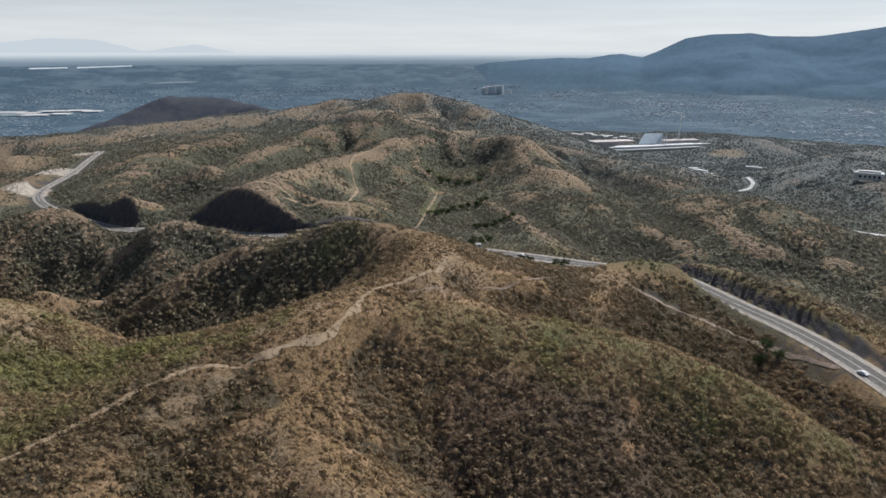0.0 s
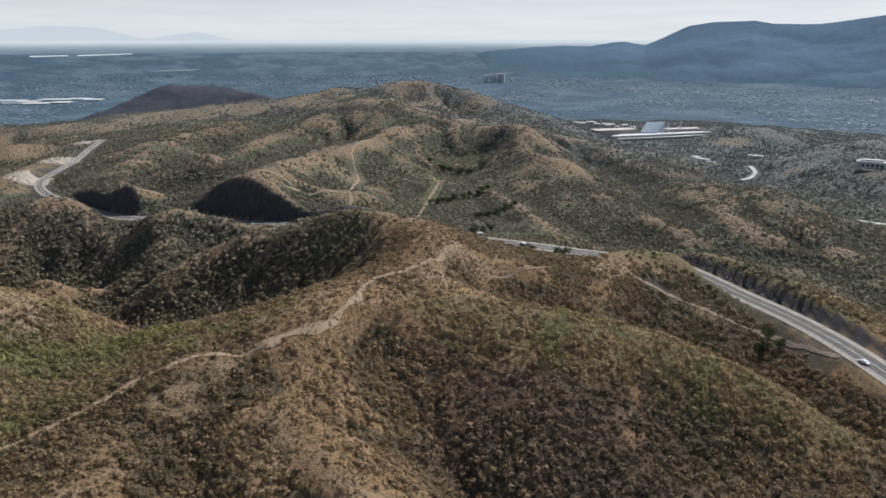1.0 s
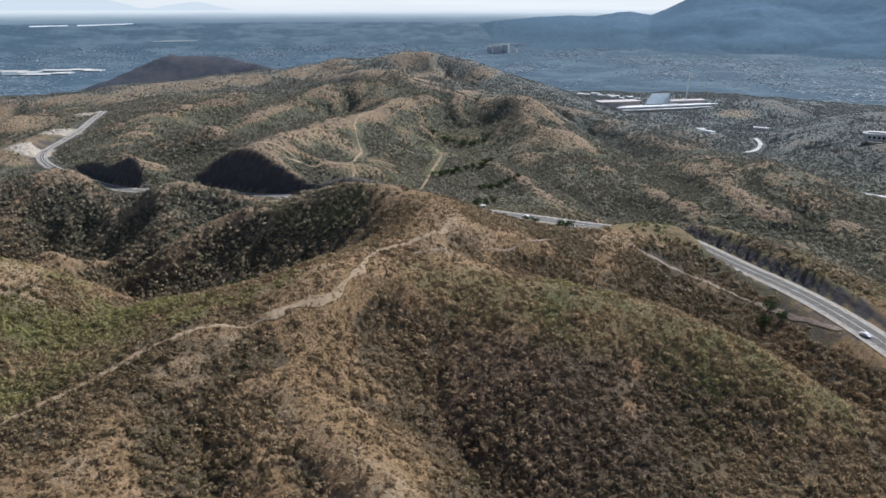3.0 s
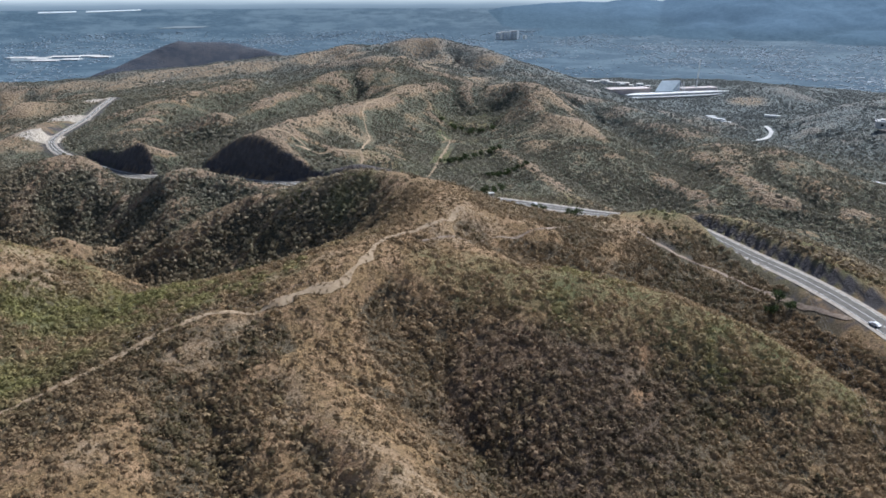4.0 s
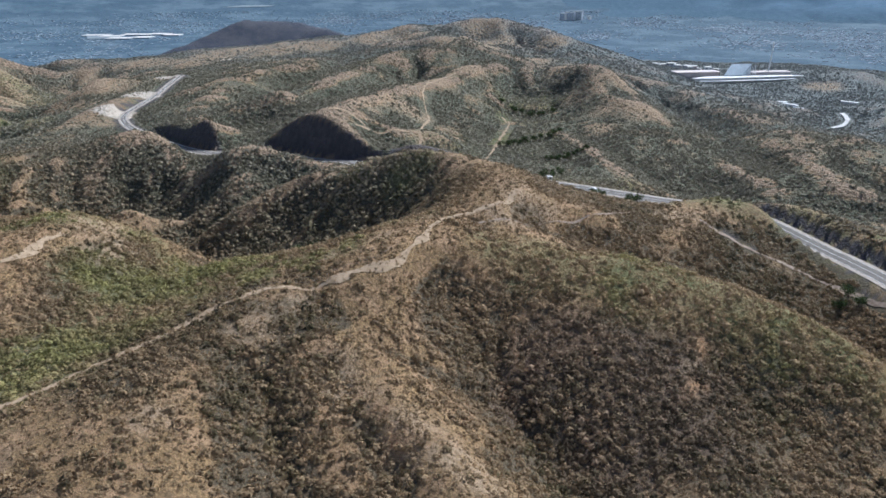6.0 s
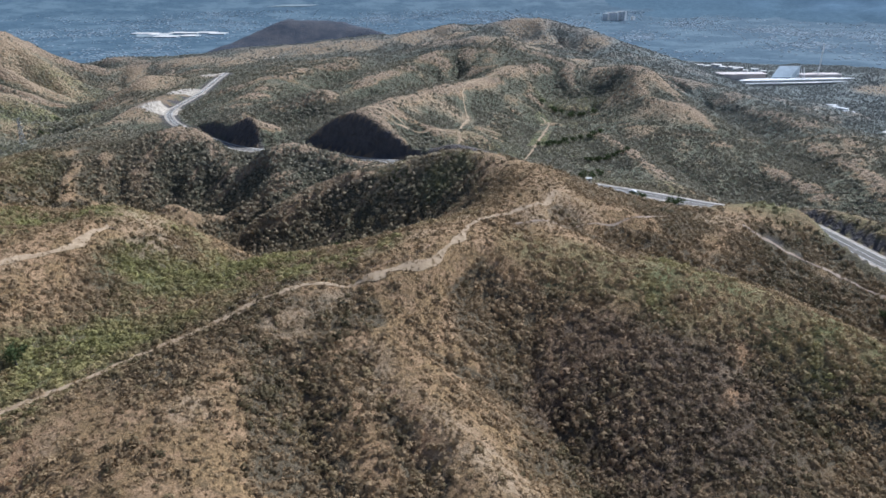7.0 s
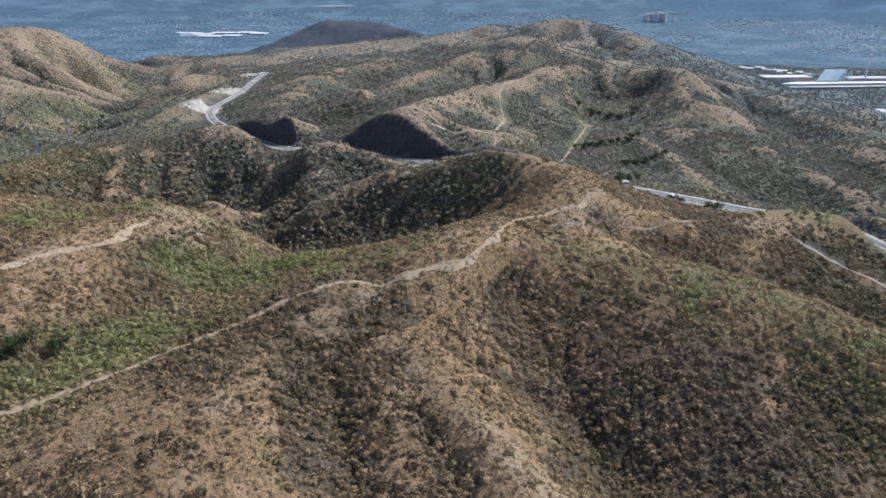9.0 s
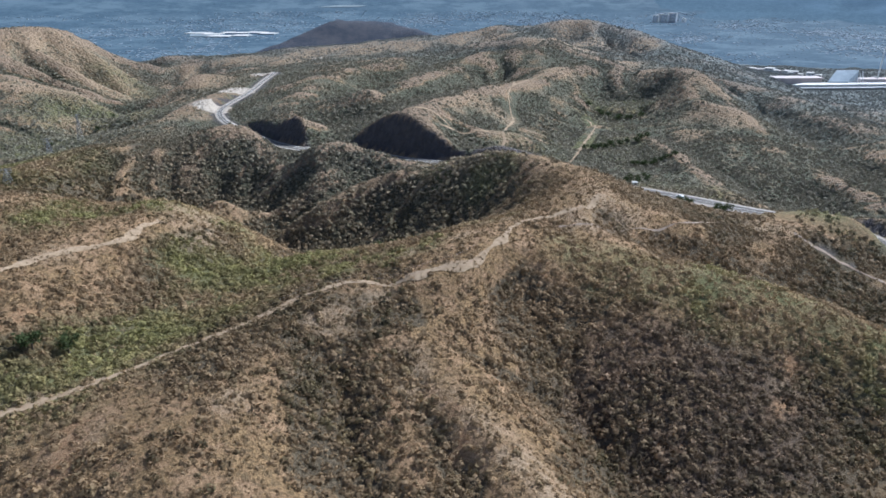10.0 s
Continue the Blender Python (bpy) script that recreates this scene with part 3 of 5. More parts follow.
def value_noise(x, y, seed=0):
    ix, iy = np.floor(x), np.floor(y)
    fx, fy = x - ix, y - iy
    fx, fy = fx * fx * (3 - 2 * fx), fy * fy * (3 - 2 * fy)
    a, b = lattice(ix, iy, seed), lattice(ix + 1, iy, seed)
    c, d = lattice(ix, iy + 1, seed), lattice(ix + 1, iy + 1, seed)
    return (a + (b - a) * fx) * (1 - fy) + (c + (d - c) * fx) * fy


def fbm(x, y, size, octaves=4, seed=0):
    total, k, out = 0.0, 1.0, 0.0
    for o in range(octaves):
        out = out + k * value_noise(x / size + 17.3 * o, y / size - 9.1 * o, seed + o)
        total, k, size = total + k, k * 0.5, size * 0.5
    return out / total


def smooth(a, b, v):
    v = np.clip((v - a) / (b - a), 0, 1)
    return v * v * (3 - 2 * v)


def dense(line, step):
    """Points along a line, a step apart."""
    out = [np.array(line[0], float)]
    for a, b in zip(line, line[1:]):
        a, b = np.array(a, float), np.array(b, float)
        n = max(1, int(np.hypot(*(b - a)[:2]) / step))
        out += [a + (b - a) * (i + 1) / n for i in range(n)]
    return np.array(out)


def rounded(line, times=2):
    """A line with its corners cut."""
    p = np.array(line, float)
    for _ in range(times):
        q = np.empty((2 * len(p), 3))
        q[0], q[-1] = p[0], p[-1]
        q[1:-1:2], q[2:-1:2] = p[:-1] * 0.75 + p[1:] * 0.25, p[:-1] * 0.25 + p[1:] * 0.75
        p = q
    return p


knots = []
for lines in (LANDFORMS, ROADS):
    for name, line in lines.items():
        if name in ("far_dark_hill", "highway"):
            continue
        far = np.hypot(line[0][0], line[0][1])
        knots += list(dense(line, max(9.0, far * 0.045)))
for k in range(24):
    a = 2 * math.pi * k / 24
    knots.append(np.array((2100 * math.sin(a), 2100 * math.cos(a), PLAIN)))
    if not -60 < math.degrees(math.remainder(a, 2 * math.pi)) < 45:
        knots += [np.array((300 * math.sin(a), 300 * math.cos(a), 108.0)), np.array((900 * math.sin(a), 900 * math.cos(a), 90.0))]
HIGHWAY = rounded(ROADS["highway"])
HIGHWAY_DENSE = dense(HIGHWAY, 1.2)


def offset_line(line, side):
    t = np.gradient(line[:, :2], axis=0)
    t /= np.linalg.norm(t, axis=1)[:, None] + 1e-9
    side = np.broadcast_to(side, (len(line),))
    return line[:, :2] + np.stack([t[:, 1], -t[:, 0]], 1) * side[:, None]


verge = dense(HIGHWAY, 14.0)
verge = verge[~((verge[:, 0] < -240) & (verge[:, 1] < 540)) & ~((verge[:, 0] > 120) & (verge[:, 1] > 292))]
low_side = np.where(verge[:, 1] > 545, 10.5, np.where(verge[:, 1] < 320, -8.6, -10.5))
for p, z in zip(offset_line(verge, low_side), verge[:, 2]):
    knots.append(np.array((p[0], p[1], z - 0.8)))
knots += [np.array((0.0, 60.0, 112.0)), np.array((0.0, -60.0, 105.0)), np.array((-90.0, 60.0, 118.0)), np.array((90.0, 70.0, 112.0))]
KNOTS = np.array(knots)
gap = np.hypot(KNOTS[:, None, 0] - KNOTS[None, :, 0], KNOTS[:, None, 1] - KNOTS[None, :, 1])
soft2 = (2.0 + 0.012 * np.hypot(KNOTS[:, 0], KNOTS[:, 1])) ** 2
kernel = -np.sqrt(gap ** 2 + soft2[None, :])
system = np.block([[kernel + 0.6 * np.eye(len(KNOTS)), np.ones((len(KNOTS), 1))], [np.ones((1, len(KNOTS))), np.zeros((1, 1))]])
WEIGHTS = np.linalg.solve(system, np.append(KNOTS[:, 2], 0.0))

def near_line(x, y, pts):
    """Distance to a dense line and its height at the nearest place."""
    best, height = np.full(x.shape, 1e9), np.zeros(x.shape)
    for p in pts:
        d = (x - p[0]) ** 2 + (y - p[1]) ** 2
        hit = d < best
        best[hit], height[hit] = d[hit], p[2]
    return np.sqrt(best), height


def uncut_land(x, y):
    """Height of the hills, from lines fitted to the view, before rain and road builders cut them."""
    out, close = np.empty(x.shape), np.empty(x.shape)
    for i in range(0, len(x), 20000):
        dx, dy = x[i:i + 20000, None] - KNOTS[None, :, 0], y[i:i + 20000, None] - KNOTS[None, :, 1]
        d2 = dx * dx + dy * dy
        out[i:i + 20000], close[i:i + 20000] = -np.sqrt(d2 + soft2[None, :]) @ WEIGHTS[:-1] + WEIGHTS[-1], np.sqrt(d2.min(1))
    return out, close


def far_land(x, y):
    """The plain with its town, a dark hill on it, and a far rim raised to meet the camera's horizon."""
    r = np.hypot(x, y)
    z = PLAIN + 6 * (fbm(x, y, 300, 3, 21) - 0.5)
    z += (EYE - 0.0185 * r - z) * smooth(3300, 5000, r) ** 1.3
    crest = dense(LANDFORMS["far_dark_hill"], 8)
    d, h = near_line(x, y, crest)
    return np.maximum(z, z + (h - PLAIN + 6) * np.exp(-(d / 110) ** 1.6) * (0.85 + 0.3 * fbm(x, y, 170, 3, 4)))


def axis(lo, hi, a, b, step, grow, knee):
    """Grid lines: a step apart from a to b, wider towards lo and hi, above all past the knee."""
    def run(start, way, end):
        v, s, out = start, step, []
        while v * way < end * way:
            s *= 1 + (grow if abs(v) < knee and v > 0.2 * a - 60 else 0.05 if end > -3000 or abs(v) >= knee else grow)
            v += way * s
            out.append(v)
        return out
    mid = list(np.arange(a, b, step))
    return np.array(run(a, -1, lo)[::-1] + mid + run(mid[-1], 1, hi))


GX = axis(-4900, 4900, -270, 240, 2.5, 0.0085, 1450)
GY = axis(-2500, 4900, 95, 490, 2.5, 0.0062, 1550)
gx, gy = np.meshgrid(GX, GY)
radius = np.hypot(gx, gy)
CELL = np.sqrt(np.gradient(GX)[None, :] * np.gradient(GY)[:, None])


def blur(v, times):
    for _ in range(times):
        for a in (0, 1):
            v = (np.roll(v, 1, a) + 2 * v + np.roll(v, -1, a)) / 4
    return v


def carve(z, wear, rounds=26):
    """Rain cuts gullies into the hills: flow gathers downhill and wears its bed; crests stay."""
    ny, nx = z.shape
    own = np.arange(z.size).reshape(z.shape)
    area = CELL ** 2
    steps_x, steps_y = np.gradient(GX)[None, :], np.gradient(GY)[:, None]
    source = 60 + 0.4 * np.minimum(radius, 1300)
    for k in range(rounds):
        fall, to, span = np.zeros(z.shape), own.copy(), np.ones(z.shape)
        for dj, di in ((0, 1), (0, -1), (1, 0), (-1, 0), (1, 1), (1, -1), (-1, 1), (-1, -1)):
            far = np.sqrt((dj * steps_y) ** 2 + (di * steps_x) ** 2)
            s = (z - np.roll(z, (-dj, -di), (0, 1))) / far
            hit = s > fall
            fall, span = np.where(hit, s, fall), np.where(hit, far, span)
            to = np.where(hit, np.roll(own, (-dj, -di), (0, 1)), to)
        to = to.ravel()
        runs = (to != own.ravel())
        flow = area.ravel().copy()
        for _ in range(50):
            flow = area.ravel() + np.bincount(to[runs], weights=flow[runs], minlength=z.size)
        flow = flow.reshape(z.shape)
        bite = wear * np.maximum(np.sqrt(flow) - np.sqrt(source), 0) / span / rounds
        z = (z + bite * z.ravel()[to].reshape(z.shape)) / (1 + bite)
        pit = ~runs.reshape(z.shape) & (wear > 0)
        low = np.min([np.roll(z, s, a) for s in (1, -1) for a in (0, 1)], 0)
        z = np.where(pit, low + 0.05, z)
        steep = z - z.ravel()[to].reshape(z.shape) - 0.78 * span
        z -= 0.5 * np.maximum(steep, 0) * (wear > 0.2)
        z += (blur(z, 1) - z) * 0.08 * (wear > 0)
    return z, flow


def hills():
    """Heights on the grid; the share of road cut and of plain; how hollow the ground lies (0 spur, 1 gully)."""
    hill = radius < 1850
    x, y = gx[hill], gy[hill]
    raw, close = uncut_land(x, y)
    d, road = near_line(x, y, HIGHWAY_DENSE)
    dirt, _ = near_line(x, y, dense(ROADS["dirt_road"], 5))
    crest, _ = near_line(x, y, dense(LANDFORMS["trail_crest"], 5))
    r = np.hypot(x, y)
    free = smooth(14, 60, d) * smooth(6, 25, dirt) * smooth(3, 16, crest) * smooth(30, 110, np.hypot(x - 15, y - 835)) * smooth(90, 170, np.hypot(x - 325, y - 1045)) * (1 - smooth(1450, 1600, r)) * smooth(60, 120, y)
    far_share = smooth(250, 900, r)
    raw += free * ((fbm(x, y, 60, 3, 6) - 0.5) * (1 + 4 * far_share) + (fbm(x, y, 22, 3, 9) - 0.5) * (1.6 + 3.0 * far_share))
    spurs = 1 - np.abs(2 * fbm(x + 25 * fbm(x, y, 70, 2, 12), y + 25 * fbm(x, y, 70, 2, 13), 120, 3, 14) - 1)
    raw += free * smooth(450, 750, r) * smooth(0.008, 0.05, close / r) * (spurs - 0.72) * 9
    for rise, wide, line in RELIEF.values():
        pts = dense([(*p, 0.0) for p in line], 0.35 * wide)
        box_in = (x > pts[:, 0].min() - 3 * wide) & (x < pts[:, 0].max() + 3 * wide) & (y > pts[:, 1].min() - 3 * wide) & (y < pts[:, 1].max() + 3 * wide)
        away, _ = near_line(x[box_in], y[box_in], pts)
        raw[box_in] += rise * (1.0 if rise < 0 else 1.45 if wide > 13 else 1.2) * np.exp(-(away / wide) ** 1.35) * smooth(10, 34, d[box_in])
    for cx, cy, wide, way, high in RIBS:
        across, along = x * math.cos(way) + y * math.sin(way), -x * math.sin(way) + y * math.cos(way)
        bent = across + 10 * (fbm(x, y, 45, 2, 71) - 0.5)
        ridge = 1 - np.abs(2 * fbm(bent, along * 0.16, 15, 2, 72) - 1)
        raw += high * (ridge - 0.6) * (1 - smooth(0.55, 1.1, np.hypot(x - cx, y - cy) / wide)) * smooth(3, 16, crest) * smooth(10, 30, d)
    lip = 741 + 14 * ((x - 12) / 38) ** 2
    stage = 118.3 - 1.5 * np.maximum(lip - y, 0) - 0.9 * np.maximum(np.abs(x - 12) - 34, 0) - 0.9 * np.maximum(y - 795, 0)
    raw = np.where((np.abs(x - 12) < 60) & (y > 715) & (y < 820), np.maximum(raw, stage), raw)
    z, wear = np.full(gx.shape, PLAIN), np.zeros(gx.shape)
    z[hill], wear[hill] = raw, free * (0.5 + 0.9 * far_share)
    z, flow = carve(z, wear)
    sunk = (blur(z, 10) - z) / CELL
    sunk2 = (blur(z, 40) - z) / CELL
    hollow = np.clip(0.42 + 0.6 * sunk + 0.25 * sunk2 + 0.1 * smooth(6.0, 9.5, np.log(flow)), 0, 1)
    z += (fbm(gx, gy, 9, 3, 3) - 0.5) * 0.9 * (wear > 0)
    hz, cut = z[hill], np.zeros(gx.shape)
    out = np.maximum(d - 8.5, 0)
    bank = np.where((x > 70) & (y < 400), 2.4 + 2.6 * fbm(x, y, 70, 2, 81), 99.0)
    bank = np.where((x - 143.9) * 0.94 + (y - 318.3) * 0.34 < 0, 99.0, bank)
    top, low = road - 0.35 + np.minimum(out * np.where(bank < 50, 1.25, 2.1), bank + 0.42 * out), road - 0.35 - out * 0.62
    c = np.where((d < 60) & (hz > top) & (out * 0.8 < bank), smooth(0, 1.5, hz - top + 1.0), 0) * (d > 8)
    c = np.maximum(c, np.where((d < 10.5) & (hz < low), 0.25, 0))
    # The third knob's slope takes the cut's shade-dark colour too.
    c = np.where((x > -84) & (x < -38) & (y > 438) & (d > 7.5) & (d < 24) & (hz > road + 1), 0.9, c)
    cut[hill] = np.maximum(c, (d < 6.6) * 1.0)
    raised = road - 0.35 + np.minimum(out * 1.25, bank) - 0.5 * np.maximum(out - 9, 0)
    hz = np.where((bank < 50) & (y < 372) & (y > 215) & (d < 26), np.maximum(hz, raised), hz)
    c = np.where((bank < 50) & (y < 372) & (y > 215) & (out > 0.3) & (out * 1.1 < bank), 0.9, c)
    cut[hill] = np.maximum(cut[hill], c)
    hz = np.where(d < 60, np.clip(hz, low, top), hz)
    dirt, dirt_z = near_line(x, y, dense(rounded(ROADS["dirt_road"]), 2.0))
    ledge = dirt_z + np.maximum(dirt - 2.4, 0) * 1.3
    cut[hill] = np.maximum(cut[hill], 0.75 * ((dirt < 5.5) & (dirt > 2.0) & (hz > ledge + 0.3)))
    hz = np.where((dirt < 6) & (hz > ledge), ledge, hz)
    hz = np.where(d < 16, np.maximum(hz, low), hz)
    blend, plain = smooth(1500, 1800, r), far_land(gx.ravel(), gy.ravel()).reshape(gx.shape)
    z = plain.copy()
    z[hill] = hz * (1 - blend) + plain[hill] * blend
    knoll = near_line(gx.ravel(), gy.ravel(), dense(LANDFORMS["far_dark_hill"], 30))[0]
    return z, cut.ravel(), hollow.ravel(), smooth(1420, 1600, radius).ravel() * (0.4 + 0.6 * smooth(120, 210, knoll))


GZ, cut_share, hollow_share, plain_share = hills()
zz = GZ.ravel()
slope_y, slope_x = np.gradient(GZ, GY, GX)
SUNNY = ((-slope_x * sun_way.x - slope_y * sun_way.y + sun_way.z) / np.sqrt(1 + slope_x ** 2 + slope_y ** 2)).ravel()


def height(x, y):
    """Height of the ground sheet, as it is meshed."""
    x, y = np.atleast_1d(np.asarray(x, float)), np.atleast_1d(np.asarray(y, float))
    i = np.clip(np.searchsorted(GX, x) - 1, 0, len(GX) - 2)
    j = np.clip(np.searchsorted(GY, y) - 1, 0, len(GY) - 2)
    u, v = (x - GX[i]) / (GX[i + 1] - GX[i]), (y - GY[j]) / (GY[j + 1] - GY[j])
    return (GZ[j, i] * (1 - u) + GZ[j, i + 1] * u) * (1 - v) + (GZ[j + 1, i] * (1 - u) + GZ[j + 1, i + 1] * u) * v


# green and bare stretches of the hills: x, y, radius
GREEN = [
    (43, 228, 26), (71, 221, 22), (13, 234, 18), (94, 214, 22), (115, 201, 20),
    (-68, 277, 28), (-47, 266, 22), (-84, 257, 26), (-111, 237, 34), (-122, 218, 28),
    (-141, 130, 24), (-133, 150, 22), (-116, 193, 26), (-127, 170, 18),
    (-55, 356, 22), (-81, 369, 18), (97, 342, 24), (131, 346, 26), (158, 321, 28), (171, 288, 26),
    (42, 428, 45), (20, 420, 28), (-7, 570, 50), (-37, 529, 45), (3, 690, 32),
]
GREEN += [
    (-12, 756, 14), (5, 750, 16), (25, 752, 16), (42, 762, 14), (10, 772, 18), (30, 775, 18),
    (-205, 222, 26), (-178, 246, 18), (-140, 215, 20), (-150, 250, 14),
    (-83, 206, 10), (-70, 217, 10), (-56, 223, 9), (-130, 238, 14), (7, 231, 12), (26, 232, 12), (62, 229, 14), (79, 226, 14), (-9, 236, 10), (105, 210, 14),
    (-637, 872, 70), (-498, 626, 80), (-465, 509, 70), (-370, 365, 60),
]
BARE = [
    (-34, 256, 4.5), (-44, 228, 5), (-87, 204, 5), (-64, 217, 4), (-140, 128, 5),
    (-44, 159, 8), (-34, 152, 9), (-21, 142, 10), (-10, 134, 9), (-84, 134, 8), (-71, 170, 10),
    (-60, 186, 8), (59, 191, 6), (-113, 110, 7), (-30, 147, 8),
    (-164, 233, 8), (-175, 187, 9), (-158, 243, 6),
    (4, 280, 14), (-5, 262, 10), (29, 299, 12), (72, 306, 12), (2, 300, 12),
]
BARE += [
    (-108, 590, 26), (-89, 593, 24), (-118, 547, 18), (-61, 516, 16), (-52, 558, 16),
    (94, 694, 26), (225, 556, 22), (-357, 602, 16), (-384, 690, 22), (-420, 819, 20),
    (-87, 1046, 45), (-50, 989, 40), (-21, 1080, 45), (-58, 1139, 40), (-175, 1137, 40), (-240, 1145, 40),
    (-304, 1109, 45), (-380, 1096, 50), (12, 920, 40), (48, 1079, 30), (-53, 788, 26), (-77, 706, 20),
]
BARE += [
    (71, 757, 30), (110, 772, 30), (118, 670, 25), (84, 896, 32), (45, 839, 20), (76, 635, 20),
    (-438, 1053, 25), (-467, 996, 45), (-529, 907, 50), (411, 1009, 30),
    (-722, 830, 60), (-695, 903, 55), (-639, 833, 55), (-508, 592, 25), (-601, 643, 45), (-462, 457, 20),
]
BARE += [
    (-634, 942, 45), (-424, 672, 30), (-385, 575, 30), (-468, 771, 45), (-483, 707, 35), (-359, 573, 18), (-572, 1054, 45), (-520, 1055, 45), (-483, 1092, 45),
    (-464, 1137, 50), (-406, 1156, 50), (-333, 1130, 45), (-206, 1180, 40), (-736, 811, 50), (-636, 997, 30), (-164, 240, 10), (-151, 230, 10),
]

THICKET = [
    (-153, 137, 18),
    (42, 183, 26), (55, 167, 24), (16, 179, 14), (33, 159, 14), (12, 163, 9), (68, 184, 24),
    (-302, 373, 45), (-278, 416, 40), (-216, 395, 40), (-134, 377, 42), (-158, 356, 40), (-85, 360, 30), (-293, 328, 30),
    (57, 295, 24), (90, 297, 24), (43, 265, 16), (82, 262, 20), (102, 274, 20), (-112, 171, 24), (-86, 156, 16),
]
THICKET += [
    (-330, 400, 70), (-290, 420, 60), (-250, 430, 50), (-320, 350, 50), (-240, 380, 60), (-190, 400, 50), (-150, 400, 40), (-100, 350, 45),
    (-104, 334, 30), (-130, 320, 28),
    (-169, 289, 40), (-141, 224, 30), (-151, 299, 40), (-106, 187, 24), (-80, 183, 22), (-97, 154, 24), (-61, 146, 16), (-248, 411, 45),
    (-122, 189, 22), (-58, 176, 16), (-72, 148, 14),
]
TWIGGY = [(16, 194, 20), (35, 187, 22), (54, 184, 24), (48, 168, 22), (27, 168, 18), (33, 156, 14), (5, 182, 12)]
# Furrows and deep gully: denser scrub, and ground darkened where shade falls.
THICKET += [(p[0], p[1], 2.3) for n in ("tan_spur_left_furrow", "tan_spur_furrow") for p in dense(LANDFORMS[n], 4)]
THICKET += [(p[0], p[1], 6.0) for p in dense(LANDFORMS["deep_gully"], 8)] + [(p[0], p[1], 130.0) for p in LANDFORMS["far_dark_hill"]]
RED_SOIL = [(-114, 109, 5), (-117, 115, 4), (-112, 103, 5), (-36, 153, 4), (-29, 147, 5), (-22, 136, 5), (63, 201, 6), (57, 182, 5), (-59, 149, 3), (-159, 154, 5)]
MARL = [(-367, 606, 20), (-357, 600, 12), (-391, 698, 24), (-377, 695, 12), (-424, 828, 15), (-434, 1043, 16)]


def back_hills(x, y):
    """Hills behind the highway: grey-green thorn scrub, greyed further to stand for distance haze."""
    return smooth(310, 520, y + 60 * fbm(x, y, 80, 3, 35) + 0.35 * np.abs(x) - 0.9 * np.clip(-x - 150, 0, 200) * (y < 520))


def far_haze(x, y):
    """Distance haze painted as blue-grey on the farthest slopes, above all to the east."""
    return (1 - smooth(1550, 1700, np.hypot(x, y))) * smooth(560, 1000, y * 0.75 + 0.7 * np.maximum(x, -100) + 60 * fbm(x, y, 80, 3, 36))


def cover(x, y, spots):
    out = np.zeros(x.shape)
    wx, wy = x + 14 * (fbm(x, y, 22, 3, 31) - 0.5), y + 14 * (fbm(x, y, 22, 3, 32) - 0.5)
    for sx, sy, s in spots:
        d = (wx - sx) ** 2 + (wy - sy) ** 2
        out = np.maximum(out, 1 - smooth(0.35, 1.25, np.sqrt(d) / s))
    return out


def lush(x, y):
    """Green stretches, broken by dry gaps."""
    return cover(x, y, GREEN) * (0.65 + 0.35 * smooth(0.38, 0.6, fbm(x, y, 9, 3, 37)))


def sheet(name, verts, quads, material, shade=True):
    me = bpy.data.meshes.new(name)
    me.vertices.add(len(verts))
    me.vertices.foreach_set("co", np.asarray(verts, np.float32).ravel())
    n = quads.shape[1]
    me.loops.add(quads.size)
    me.loops.foreach_set("vertex_index", quads.ravel().astype(np.int32))
    me.polygons.add(len(quads))
    me.polygons.foreach_set("loop_start", np.arange(0, quads.size, n, dtype=np.int32))
    me.update(calc_edges=True)
    me.polygons.foreach_set("use_smooth", np.full(len(quads), shade))
    me.materials.append(material)
    return new(name, me)


def attribute(ob, name, values, domain="POINT"):
    a = ob.data.attributes.new(name, "FLOAT", domain)
    a.data.foreach_set("value", np.asarray(values, np.float32))


def build_ground():
    nx, ny = len(GX), len(GY)
    idx = np.arange(nx * ny).reshape(ny, nx)
    quads = np.stack([idx[:-1, :-1], idx[:-1, 1:], idx[1:, 1:], idx[1:, :-1]], -1).reshape(-1, 4)
    ob = sheet("ground", np.stack([gx.ravel(), gy.ravel(), zz], 1), quads, M_GROUND)
    attribute(ob, "cut", cut_share)
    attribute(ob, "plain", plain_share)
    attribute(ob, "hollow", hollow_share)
    attribute(ob, "hazy_fields", smooth(3200, 4700, np.hypot(gx.ravel(), gy.ravel())))
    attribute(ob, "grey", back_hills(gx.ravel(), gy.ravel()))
    attribute(ob, "marl", cover(gx.ravel(), gy.ravel(), MARL))
    attribute(ob, "green", lush(gx.ravel(), gy.ravel()))
    attribute(ob, "dusky", 1 - smooth(150, 240, near_line(gx.ravel(), gy.ravel(), dense(LANDFORMS["far_dark_hill"], 30))[0]))
    attribute(ob, "red", cover(gx.ravel(), gy.ravel(), RED_SOIL))
    attribute(ob, "twiggy", cover(gx.ravel(), gy.ravel(), TWIGGY))
    attribute(ob, "hazed", far_haze(gx.ravel(), gy.ravel()))
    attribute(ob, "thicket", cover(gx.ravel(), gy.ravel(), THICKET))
    attribute(ob, "bare", cover(gx.ravel(), gy.ravel(), BARE))
    return tagged(ob, "dry scrub hills with bare soil sloping to a wide plain", "ground", kind="structure")


build_ground()


